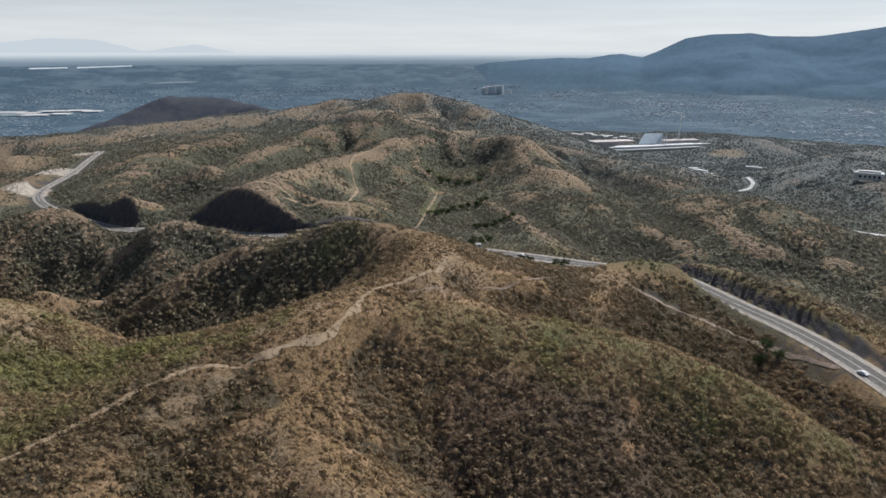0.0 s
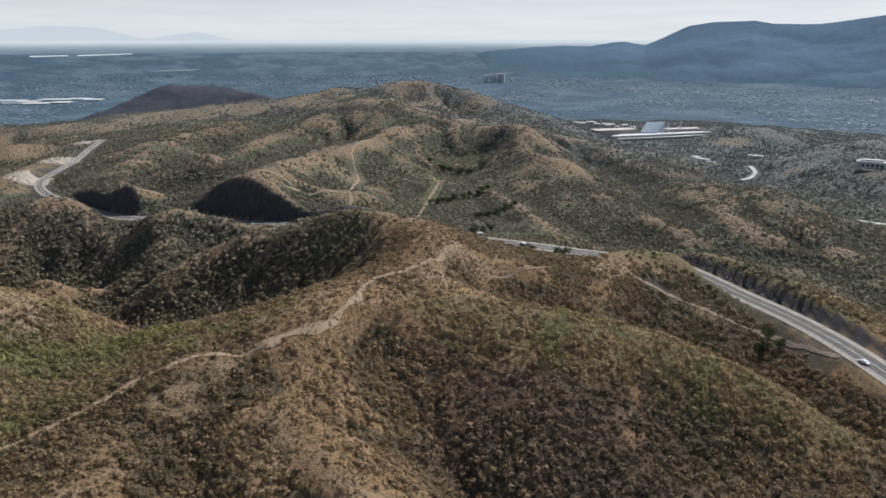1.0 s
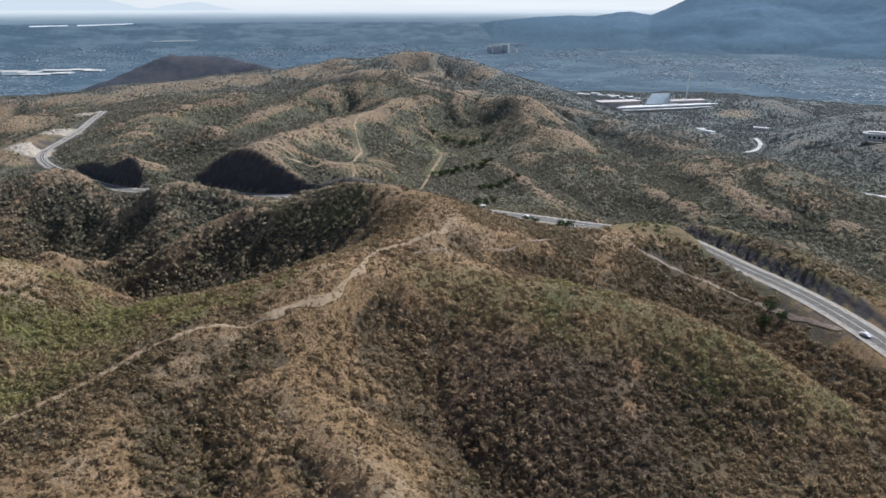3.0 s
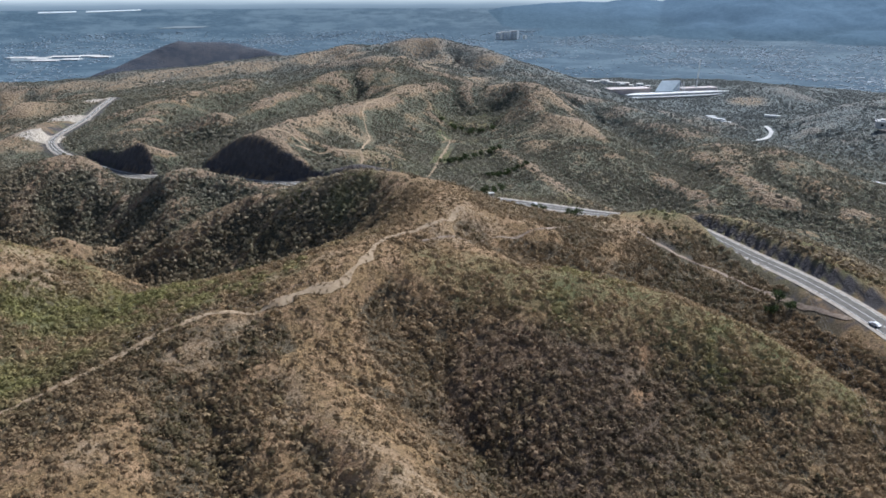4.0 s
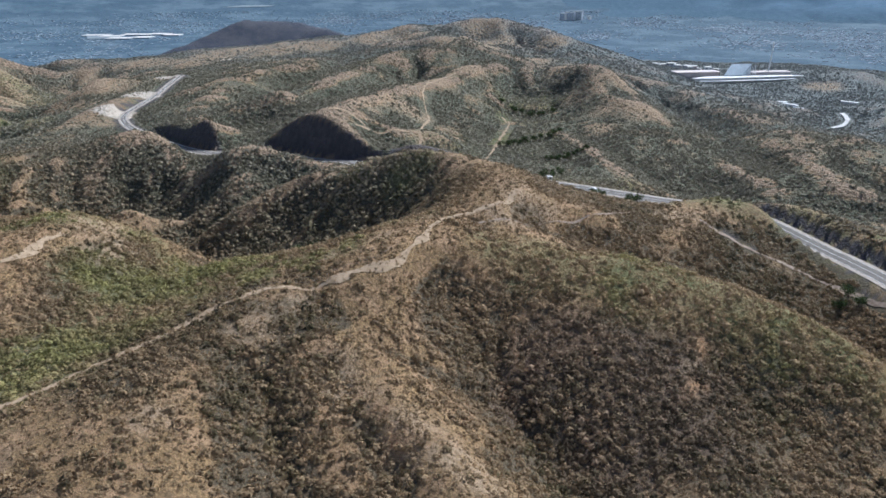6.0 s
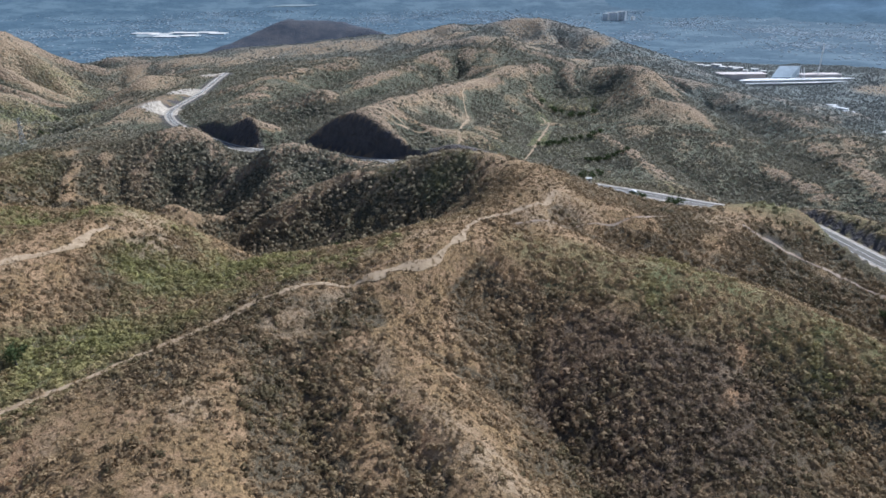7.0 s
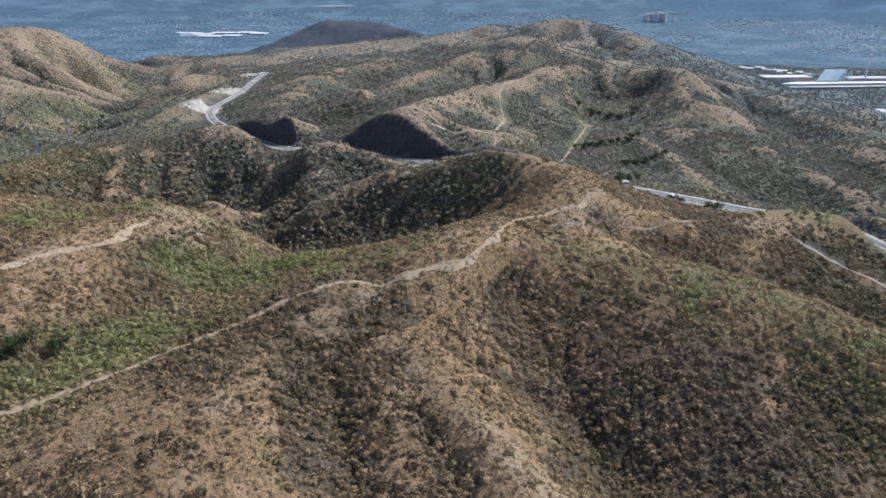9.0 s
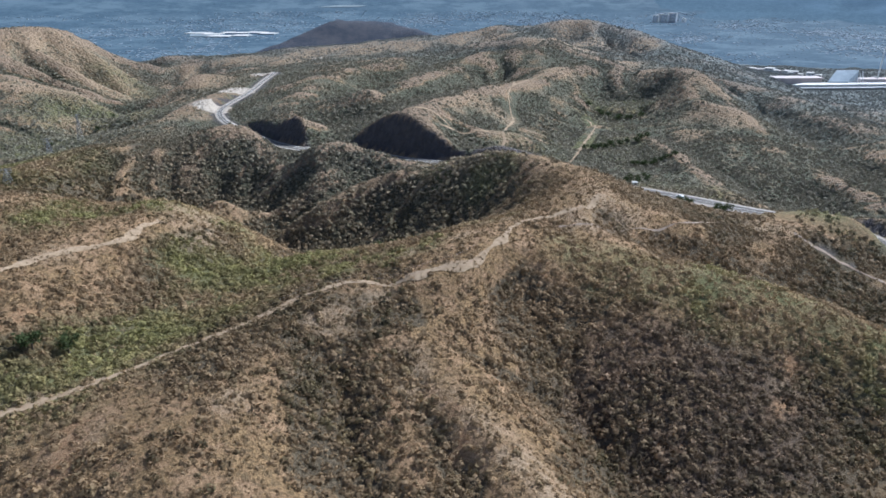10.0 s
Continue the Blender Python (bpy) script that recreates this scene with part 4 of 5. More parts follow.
def ribbon(name, line, left, right, lift, material, drape=True, thick=0.0, across=2):
    """A strip along a line between two sideways distances, on the ground or at the line's height."""
    rows = []
    for k in range(across + 1):
        u = k / across
        p = offset_line(line, np.asarray(left) * (1 - u) + np.asarray(right) * u)
        z = height(p[:, 0], p[:, 1]) + lift if drape else line[:, 2] + lift
        rows.append(np.column_stack([p, z]))
    v = np.concatenate(rows)
    n = len(line)
    i = np.arange(n - 1)
    q = np.concatenate([np.stack([i + k * n, i + 1 + k * n, i + 1 + (k + 1) * n, i + (k + 1) * n], 1) for k in range(across)])
    return sheet(name, v, q[:, ::-1], material)


def build_highway():
    line = dense(HIGHWAY, 3.0)
    for k in range(2):
        line[1:-1] = (line[:-2] + line[1:-1] * 2 + line[2:]) / 4
    # Westward the asphalt narrows and shoulders widen, fitting the pale road in view.
    half = 4.6 - 1.0 * smooth(400, 520, line[:, 1]) - 1.9 * smooth(520, 640, line[:, 1])
    verge = half + 2.2 - 1.2 * smooth(400, 520, line[:, 1]) + 1.3 * smooth(520, 640, line[:, 1])
    road = tagged(ribbon("road", line, -half, half, 0.0, M_ASPHALT, drape=False), "grey asphalt highway with pale gravel shoulders", "road", kind="structure")
    for a, b in ((-verge, -half), (half, verge)):
        s = ribbon("shoulder", line, a, b, -0.06, M_SHOULDER, drape=False)
        s.parent = road
    for a in (-half + 0.3, half * 0 - 0.12, half - 0.5):
        s = ribbon("lane_line", line, a, a + 0.24, 0.02, M_PAINT, drape=False, across=1)
        s.parent = road


build_highway()
TRACKS = {"trail_crest": 3.0, "dirt_road": 2.4, "path_right": 0.7, "bowl_track": 2.2, "cut_track": 1.8, "knob_track": 1.5, "knob_track_upper": 2.0, "ridge_track_left": 3.0}
for name, width in TRACKS.items():
    line = dense(rounded((LANDFORMS if name in LANDFORMS else ROADS)[name]), 1.6)
    s = np.arange(len(line)) * 1.6
    gaps = smooth(0.2, 0.32, fbm(s, s * 0 + 5, 12, 3, 47)) if name != "dirt_road" else 0.8
    wl = gaps * width * (1.5 * fbm(s, s * 0, 4, 3, 41) - 0.2) * (0.5 + 0.65 * smooth(0.3, 0.6, fbm(s, s * 0 + 3, 26, 2, 44)))
    wr = gaps * width * (1.5 * fbm(s, s * 0, 4, 3, 42) - 0.2) * (0.5 + 0.65 * smooth(0.3, 0.6, fbm(s, s * 0 + 7, 26, 2, 45)))
    tagged(ribbon("track", line, -wl, wr, 0.22, M_EARTH if name in ("path_right", "dirt_road") else M_DUST, across=4), "dusty pale earth track worn along the hillside", "track", kind="structure")
for name, width in (("bend_road", 4.6), ("east_road", 6.0)):
    line = dense(rounded(ROADS[name]), 4.0)
    tagged(ribbon("road", line, -width / 2, width / 2, 1.6, M_CONCRETE, across=2), "pale concrete road on the far hillside", "road", kind="structure")

# ---- scrub ----
CUT_NEAR = np.max([np.roll(cut_share.reshape(GZ.shape), (j, i), (0, 1)) for j in (-1, 0, 1) for i in (-1, 0, 1)], 0).ravel()
ALL_TRACKS = np.concatenate([dense((LANDFORMS if n in LANDFORMS else ROADS)[n], 2.5) for n in list(TRACKS) + ["bend_road", "east_road"]])


def grid_value(values, x, y):
    i = np.clip(np.searchsorted(GX, x), 0, len(GX) - 1)
    j = np.clip(np.searchsorted(GY, y), 0, len(GY) - 1)
    return values.reshape(GZ.shape)[j, i]


def scatter(r0, r1, per_m2, seed, low):
    """Places for bushes in the wedge of hills between two distances."""
    g = np.random.default_rng(seed)
    n = int(per_m2 * radians(98) / 2 * (r1 ** 2 - r0 ** 2))
    r, a = np.sqrt(g.uniform(r0 ** 2, r1 ** 2, n)), np.radians(g.uniform(-54, 44, n))
    x, y = r * np.sin(a), r * np.cos(a)
    green, bare, cut, hollow = lush(x, y), cover(x, y, BARE), grid_value(cut_share, x, y), grid_value(hollow_share, x, y)
    cool_slope = 1 - smooth(0.15, 0.6, grid_value(SUNNY, x, y))
    near, _ = near_line(x, y, ALL_TRACKS)
    clump = fbm(x, y, 16 + 0.02 * r.mean(), 3, 51)
    keep = g.uniform(0, 1, n) < np.clip(0.46 + 1.3 * (clump - 0.5) + (1.5 - 0.8 * smooth(450, 700, r)) * (hollow - 0.45) + 0.5 * green + 0.55 * cool_slope - (0.35 + 0.3 * smooth(600, 900, r)) * bare + 0.4 * cover(x, y, THICKET) - 0.6 * cover(x, y, RED_SOIL), 0.08, 1)
    if low:
        keep = g.uniform(0, 1, n) < 0.72
    keep &= (cut < 0.1) & (grid_value(CUT_NEAR, x, y) < 0.5) & (near > np.where(r > 560, 7.0, 0.6 if low else 1.5))
    return x[keep], y[keep], green[keep], cool_slope[keep], g


def bushes(name, x, y, green, cool_slope, g, size, leaves, leaf, label):
    n = len(x)
    z = height(x, y)
    big = size * (0.55 + 0.9 * g.uniform(0, 1, n) ** 2)
    tall = big * g.uniform(0.7, 1.25, n)
    way = g.normal(size=(n, leaves, 3))
    way[..., 2] = np.abs(way[..., 2]) * 0.9 + 0.05
    way /= np.linalg.norm(way, axis=2)[..., None]
    reach = g.uniform(0.55, 1.0, (n, leaves, 1)) * g.uniform(0.75, 1.15, (n, 1, 1))
    at = way * reach * np.stack([big, big, tall], 1)[:, None, :] + np.stack([x, y, z - 0.1 * big], 1)[:, None, :]
    u = g.normal(size=(n, leaves, 3))
    u -= way * (u * way).sum(2)[..., None] * 0.92
    u /= np.linalg.norm(u, axis=2)[..., None]
    w = np.cross(way, u) + g.normal(scale=0.18, size=u.shape)
    s = (leaf * big)[:, None, None] * g.uniform(0.7, 1.3, (n, leaves, 1))
    long = 1.6 if size < 1.3 else 1.1
    v = np.stack([at - u * s * long, at + u * s * 0.9 * long - w * s * 0.5 / long, at + w * s / long + u * s * 0.2], 2).reshape(-1, 3)
    ob = sheet(name, v, np.arange(len(v)).reshape(-1, 3), M_SCRUB, False)
    low = size < 1.0
    # Many bushes on slopes turned from the sun are lightened against the shade.
    tint = np.clip(g.beta(1.5, 2.0, n) * (1.1 if low else 0.8) + 0.35 * green + 0.8 * cool_slope * (g.uniform(0, 1, n) < 0.55), 0, 1)
    attribute(ob, "tint", np.clip(np.repeat(tint, leaves) + g.normal(scale=0.06, size=n * leaves), 0, 1), "FACE")
    attribute(ob, "dryness", np.repeat(np.clip(g.uniform(0.45 if low else 0, 1.25 if low else 1, n) - 0.9 * green - 0.3 * cool_slope - 0.45 * cover(x, y, THICKET), 0, 1.2), leaves), "FACE")
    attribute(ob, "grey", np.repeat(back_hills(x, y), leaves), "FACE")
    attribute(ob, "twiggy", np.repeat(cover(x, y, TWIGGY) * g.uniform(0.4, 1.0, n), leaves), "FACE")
    attribute(ob, "hazed", np.repeat(far_haze(x, y), leaves), "FACE")
    attribute(ob, "fresh", np.repeat(np.clip(green * g.uniform(0.55, 1.4, n), 0, 1), leaves), "FACE")
    return tagged(ob, label, "scrub", kind="stuff")


for name, r0, r1, per, size, leaves, leaf, seed, label in (
    ("near_scrub", 105, 330, 0.46, 1.5, 34, 0.25, 1, "dense grey-green and dry brown thorn scrub on near slopes"),
    ("low_scrub", 105, 330, 0.95, 0.6, 9, 0.45, 4, "low dry brush and grass tufts between the bushes"),
    ("middle_scrub", 330, 640, 0.5, 1.35, 9, 0.58, 2, "dark green dry-season scrub covering the middle hills"),
    ("far_scrub", 640, 1480, 0.24, 1.45, 4, 0.8, 3, "scattered scrub on the far hill slopes"),
):
    x, y, green, cool_slope, g = scatter(r0, r1, per, seed, size < 1.0)
    bushes(name, x, y, green, cool_slope, g, size, leaves, leaf, label)

# ---- distance ----
def build_mountains():
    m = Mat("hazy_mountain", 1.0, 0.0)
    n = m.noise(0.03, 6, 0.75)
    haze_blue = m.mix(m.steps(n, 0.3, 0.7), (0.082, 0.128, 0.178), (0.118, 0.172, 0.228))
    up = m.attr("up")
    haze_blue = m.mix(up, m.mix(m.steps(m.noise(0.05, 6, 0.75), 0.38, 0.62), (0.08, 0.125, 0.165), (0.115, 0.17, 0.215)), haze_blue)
    # Haze is painted into the blue base and a faint emission.
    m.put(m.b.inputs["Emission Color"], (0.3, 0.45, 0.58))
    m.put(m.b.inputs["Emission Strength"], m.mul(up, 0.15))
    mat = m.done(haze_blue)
    # bearing in degrees, height of the skyline over the eye in degrees
    right = [(-8.0, -1.5), (-2.0, -1.45), (0.6, -1.36), (2.4, -1.19), (3.7, -0.93), (6.8, -0.67), (9.4, -0.54), (11.3, -0.58), (12.9, -0.29), (14.0, -0.25), (15.4, -0.49), (16.7, 0.08), (18.4, 0.88), (19.9, 1.11), (22.8, 1.24), (24.1, 1.0), (27.0, 0.97), (28.6, 1.18), (30.8, 1.51), (34.0, 2.1), (44.0, 2.6), (60.0, 1.6), (75.0, -1.0)]
    b = np.array(right)
    az = np.linspace(-8, 75, 420)
    top = np.interp(az, b[:, 0], b[:, 1]) + 0.07 * (fbm(az, az * 0, 0.9, 4, 61) - 0.5)
    rows, ups = [], []
    rad = np.radians(az)
    end = far_land(4600 * np.sin(rad), 4600 * np.cos(rad))
    rise = np.maximum(EYE + 4600 * np.tan(np.radians(top)) - end, 0)
    for k in range(41):
        u = k / 40
        r = 3450 + 1150 * u
        x, y = r * np.sin(rad), r * np.cos(rad)
        folds = (np.abs(fbm(x, y, 520, 5, 66) - 0.5) * 2 - 0.3) * u * (1 - u) * 1.5
        lift = rise * (u ** 1.25 + folds)
        rows.append(np.column_stack([x, y, far_land(x, y) - 14 + lift]))
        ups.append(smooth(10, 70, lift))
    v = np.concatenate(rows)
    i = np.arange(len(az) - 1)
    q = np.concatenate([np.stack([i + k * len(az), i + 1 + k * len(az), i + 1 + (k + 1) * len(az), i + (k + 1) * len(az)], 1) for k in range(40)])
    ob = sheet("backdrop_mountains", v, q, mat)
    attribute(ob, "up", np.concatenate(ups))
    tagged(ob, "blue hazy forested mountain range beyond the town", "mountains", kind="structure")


build_mountains()


def field(a, b, c, d, material, label):
    """A flat field on the far plain between four ground places."""
    edge = [np.array(p) for p in (a, b, c, d)]
    v = []
    for k in range(21):
        for e in range(3):
            p = (edge[0] * (1 - k / 20) + edge[1] * k / 20) * (1 - e / 2) + (edge[3] * (1 - k / 20) + edge[2] * k / 20) * e / 2
            v.append((p[0], p[1], ground_at(p[0], p[1]) + 2.5))
    q = np.array([(3 * k + e, 3 * k + 3 + e, 3 * k + 4 + e, 3 * k + 1 + e) for k in range(20) for e in range(2)])
    tagged(sheet("field", v, q, material), label, "field", kind="structure")


def ground_at(x, y):
    return float(height(x, y)[0])


# Meadow colour shifted to blue-grey for distance haze.
M_MEADOW = plain_material("dry_meadow", (0.17, 0.215, 0.24), (0.25, 0.3, 0.32), 0.01, relief=0)
field((-1539, 3702), (-1324, 3796), (-1298, 3854), (-1471, 3790), M_MEADOW, "dry pale meadow on the plain")
M_SHEETING = plain_material("greenhouse_sheeting", (0.5, 0.57, 0.6), (0.7, 0.76, 0.78), 0.01, relief=0)
field((-2267, 3959), (-2111, 4066), (-2134, 4111), (-2292, 4003), M_SHEETING, "pale plastic greenhouse roofs far out on the plain")
field((-2066, 4082), (-1836, 4270), (-1856, 4317), (-2089, 4127), M_SHEETING, "pale plastic greenhouse roofs far out on the plain")
field((-1490, 2388), (-1384, 2409), (-1445, 2517), (-1556, 2495), M_MEADOW, "pale bare yards beside the town")


def far_backdrop():
    """Emissive strips painted as hazy distance at the edge of sight and a low range behind it."""
    az = np.linspace(-75, 75, 400)
    for name, r, top, stops in (
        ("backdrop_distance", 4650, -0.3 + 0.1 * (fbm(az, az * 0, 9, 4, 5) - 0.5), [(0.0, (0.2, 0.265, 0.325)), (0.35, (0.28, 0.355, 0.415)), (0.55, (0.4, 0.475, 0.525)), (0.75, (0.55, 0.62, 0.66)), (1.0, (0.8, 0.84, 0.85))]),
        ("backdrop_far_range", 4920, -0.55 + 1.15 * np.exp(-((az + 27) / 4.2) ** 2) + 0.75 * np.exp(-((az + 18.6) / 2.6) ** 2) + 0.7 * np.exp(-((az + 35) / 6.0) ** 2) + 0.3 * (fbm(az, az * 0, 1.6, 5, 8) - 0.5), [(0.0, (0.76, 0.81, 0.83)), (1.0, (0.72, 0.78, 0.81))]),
    ):
        rad = np.radians(az)
        rows = ((r, np.full(az.shape, -1.6)), (r + 230 if r < 4700 else r, top))
        v = np.concatenate([np.column_stack([k * np.sin(rad), k * np.cos(rad), EYE + k * np.tan(np.radians(e))]) for k, e in rows])
        i = np.arange(len(az) - 1)
        m = Mat("distance")
        split = m.t.nodes.new("ShaderNodeSeparateXYZ")
        m.t.links.new(m.pos.outputs["Position"], split.inputs[0])
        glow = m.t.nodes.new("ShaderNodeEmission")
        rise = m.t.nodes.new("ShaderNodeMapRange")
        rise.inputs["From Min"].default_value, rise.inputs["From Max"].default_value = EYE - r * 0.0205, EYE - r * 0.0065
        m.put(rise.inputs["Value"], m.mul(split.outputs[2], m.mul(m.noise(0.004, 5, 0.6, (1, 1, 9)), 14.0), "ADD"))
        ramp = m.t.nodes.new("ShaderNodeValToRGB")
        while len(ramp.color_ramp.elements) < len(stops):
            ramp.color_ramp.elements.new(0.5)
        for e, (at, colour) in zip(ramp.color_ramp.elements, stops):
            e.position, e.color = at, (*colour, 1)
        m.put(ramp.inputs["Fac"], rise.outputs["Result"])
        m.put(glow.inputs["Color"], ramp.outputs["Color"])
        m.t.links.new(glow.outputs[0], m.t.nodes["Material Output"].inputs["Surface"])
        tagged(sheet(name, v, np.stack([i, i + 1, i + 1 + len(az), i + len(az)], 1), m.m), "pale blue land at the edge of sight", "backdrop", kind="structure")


far_backdrop()

# ---- things ----
def part(name, bm, material, parent, label=""):
    me = bpy.data.meshes.new(name)
    bm.to_mesh(me)
    bm.free()
    me.materials.append(material)
    ob = new(name, me)
    ob.parent = parent
    return tagged(ob, label)


def empty(name, label, category, group=""):
    return tagged(new(name), label, category, group)


def box(x0, x1, y0, y1, z0, z1, bevel=0.0, bm=None):
    bm = bm or bmesh.new()
    made = bmesh.ops.create_cube(bm, size=1.0)["verts"]
    for v in made:
        v.co = Vector((x0 + (v.co.x + 0.5) * (x1 - x0), y0 + (v.co.y + 0.5) * (y1 - y0), z0 + (v.co.z + 0.5) * (z1 - z0)))
    if bevel:
        edges = list({e for v in made for e in v.link_edges})
        bmesh.ops.bevel(bm, geom=edges, offset=bevel, segments=1, affect="EDGES")
    return bm


def rod(a, b, r0, r1, sides=6, bm=None):
    bm = bm or bmesh.new()
    a, b = Vector(a), Vector(b)
    m = Matrix.Translation((a + b) / 2) @ (b - a).to_track_quat("Z", "Y").to_matrix().to_4x4()
    bmesh.ops.create_cone(bm, cap_ends=True, segments=sides, radius1=r0, radius2=r1, depth=(b - a).length, matrix=m)
    return bm


def prism(outline, z0, z1, bm=None):
    """A slab with a given outline; z1 may be a list of heights, one a corner."""
    bm = bm or bmesh.new()
    tops = z1 if isinstance(z1, (list, tuple)) else [z1] * len(outline)
    low = [bm.verts.new((x, y, z0)) for x, y in outline]
    top = [bm.verts.new((x, y, z)) for (x, y), z in zip(outline, tops)]
    n = len(outline)
    bm.faces.new(low[::-1]), bm.faces.new(top)
    for i in range(n):
        bm.faces.new((low[i], low[(i + 1) % n], top[(i + 1) % n], top[i]))
    bmesh.ops.recalc_face_normals(bm, faces=bm.faces)
    return bm


# Sheds take the town's blue tint, which stands for distance haze.
M_SHED = plain_material("shed_sheet_metal", (0.18, 0.235, 0.275), (0.28, 0.34, 0.38), 0.05)
M_PINK = plain_material("pinkish_render", (0.55, 0.49, 0.47), (0.68, 0.61, 0.58), 0.1)
M_GLASS = Mat("dark_window_glass", 0.15, 0.5).done((0.02, 0.03, 0.04))
M_CAR = Mat("white_car_paint", 0.25, 0.5).done((0.8, 0.8, 0.8))
M_TYRE = plain_material("tyre_rubber", (0.02, 0.02, 0.02), (0.03, 0.03, 0.03), 5)
M_BARK = plain_material("grey_bark", (0.1, 0.085, 0.07), (0.2, 0.17, 0.14), 3)
M_TREE = leaf_material("tree_leaves", (0.035, 0.05, 0.02), (0.1, 0.13, 0.05), (0.12, 0.11, 0.06), 0.1)
M_WIRE = plain_material("power_cable", (0.4, 0.4, 0.4), (0.55, 0.55, 0.55), 1)


def visitor_complex():
    x, y, z = (322.0, 1046.6, 109.5)
    top = empty("visitor_complex", "white terraced complex with a pale blue wedge hall on a hilltop", "building")
    top.matrix_world = pose(x, y, z + 0.3, 0, 0, 14)
    part("terrace", prism([(-86, -8), (-60, -11), (84, -3), (88, 0), (60, 9), (-60, 8)], 0.6, 1.6), M_WHITE, top, "long white pointed terrace slab")
    part("lower_terrace", prism([(-94, -13), (-88, -17), (20, -15), (90, -6), (84, -1), (-70, -4)], -2.5, -1.5), M_WHITE, top, "low white forecourt slab")
    part("terrace_wall", prism([(-82, -7), (-58, -9), (80, -1), (58, 7), (-58, 6)], -1.5, 0.6), M_CONCRETE, top)
    part("base", prism([(-93, -13), (-87, -16.5), (20, -14.6), (89, -6), (70, 30), (-60, 30)], -16, -2.5), M_SHOULDER, top, "pale earth base")
    part("podium", box(-92, -30, 22, 40, -6, 5.5, 0.3), M_PINK, top, "pinkish rendered podium wall")
    part("podium", box(18, 78, 16, 32, -6, 5.0, 0.3), M_PINK, top, "pinkish rendered podium wall")
    part("podium_roof", box(-95, -28, 20, 42, 5.5, 6.1, 0.2), M_PINK, top, "pale flat podium roof")
    part("hall_roof", prism([(-30, 8), (-4, 5), (17, 20), (-11, 25)], 1.0, [3.0, 3.5, 16.5, 16]), M_BLUE, top, "pale blue sloping hall roof")
    for k in range(4):
        part("strut", rod((2 + 4 * k, 1, 1), (6 + 4 * k, 7 + 2 * k, 8 + 2.5 * k), 0.6, 0.6), M_WHITE, top, "white slanting strut")
    mast = part("mast", rod((44, 20, -6), (46, 20, 46), 1.2, 0.7), M_WHITE, top, "tall slender white mast")
    part("arm", rod((36, 20, 8), (44, 20, 8), 0.4, 0.4), M_WHITE, mast)


visitor_complex()


def simple_building(name, x, y, w, d, h, turn, wall, label, category="building", floors=3, group=""):
    top = empty(name, label, category, group)
    top.matrix_world = pose(x, y, ground_at(x, y) - 1, 0, 0, turn)
    part("wall", box(-w / 2, w / 2, -d / 2, d / 2, 0, h, 0.15), wall, top)
    part("roof", box(-w / 2 - 0.4, w / 2 + 0.4, -d / 2 - 0.4, d / 2 + 0.4, h, h + 0.6), M_CONCRETE, top)
    n, part_of = max(2, int(w / 6)), 0.17
    for f in range(floors):
        for k in range(n):
            cx, cz = -w / 2 + (k + 0.5) * w / n, 1 + (f + 0.5) * (h - 1) / floors
            part("window", box(cx - w / n * part_of, cx + w / n * part_of, -d / 2 - 0.12, -d / 2 + 0.1, cz - h / floors * part_of, cz + h / floors * part_of), M_GLASS, top)
    return top


g = np.random.default_rng(12)
for k in range(18):
    u = k / 17
    x, y = 172 + 140 * u + g.uniform(-5, 5), 1246 - 62 * u + g.uniform(-9, 9)
    simple_building("white_block", x, y, g.uniform(6, 15), g.uniform(8, 12), g.uniform(4, 8), g.uniform(-35, 20), (M_WHITE, M_WHITE, M_PINK)[k % 3], "white low-rise block with a flat roof at the hill's foot", "building", 2, "white blocks behind the hill")
for x, y, w, h in ((206, 3520, 26, 30), (222, 3535, 16, 34), (243, 3505, 34, 36), (276, 3515, 40, 40), (330, 3540, 14, 16)):
    simple_building("apartment_tower", x, y, w, 20, h, -30, M_WHITE, "tall white apartment tower standing in the town", "tower", 6, "town towers")
for x, y, w in ((-1378, 2404, 84), (-1393, 2557, 110), (-1534, 2522, 90), (-1455, 2490, 70), (-1252, 2540, 60), (-1311, 2440, 60), (-1322, 2580, 80)):
    simple_building("warehouse", x, y, w, 55, 4.5, 6, M_SHED, "long white warehouse with a flat metal roof", "warehouse", 0, "warehouses in the town")


def hill_building():
    x, y = 449, 733
    top = empty("hill_building", "pale concrete building with open columns on a scrub hill", "building")
    top.matrix_world = pose(x, y, ground_at(x, y) + 1.2, 0, 0, -30) @ Matrix.Scale(0.72, 4)
    part("wall", box(-17, 20, -6, 10, 0, 9, 0.2), M_CONCRETE, top)
    part("roof", box(-19, 21, -8, 11, 9, 10.2, 0.2), M_WHITE, top)
    part("parapet", box(-12, 16, -3, 8, 10.2, 12.5), M_CONCRETE, top)
    for k in range(4):
        part("column", box(-18.6 + k * 2.2, -17.6 + k * 2.2, -9, -7.8, 0, 14 - k), M_CONCRETE, top)
    for k in range(5):
        part("window", box(-11 + k * 6, -7.5 + k * 6, -6.15, -5.9, 3, 6.5), M_GLASS, top)
    part("forecourt", prism([(-10, -22), (24, -20), (26, -6), (-6, -6)], -2, 0.6), M_SHOULDER, top, "bare pale forecourt")


hill_building()
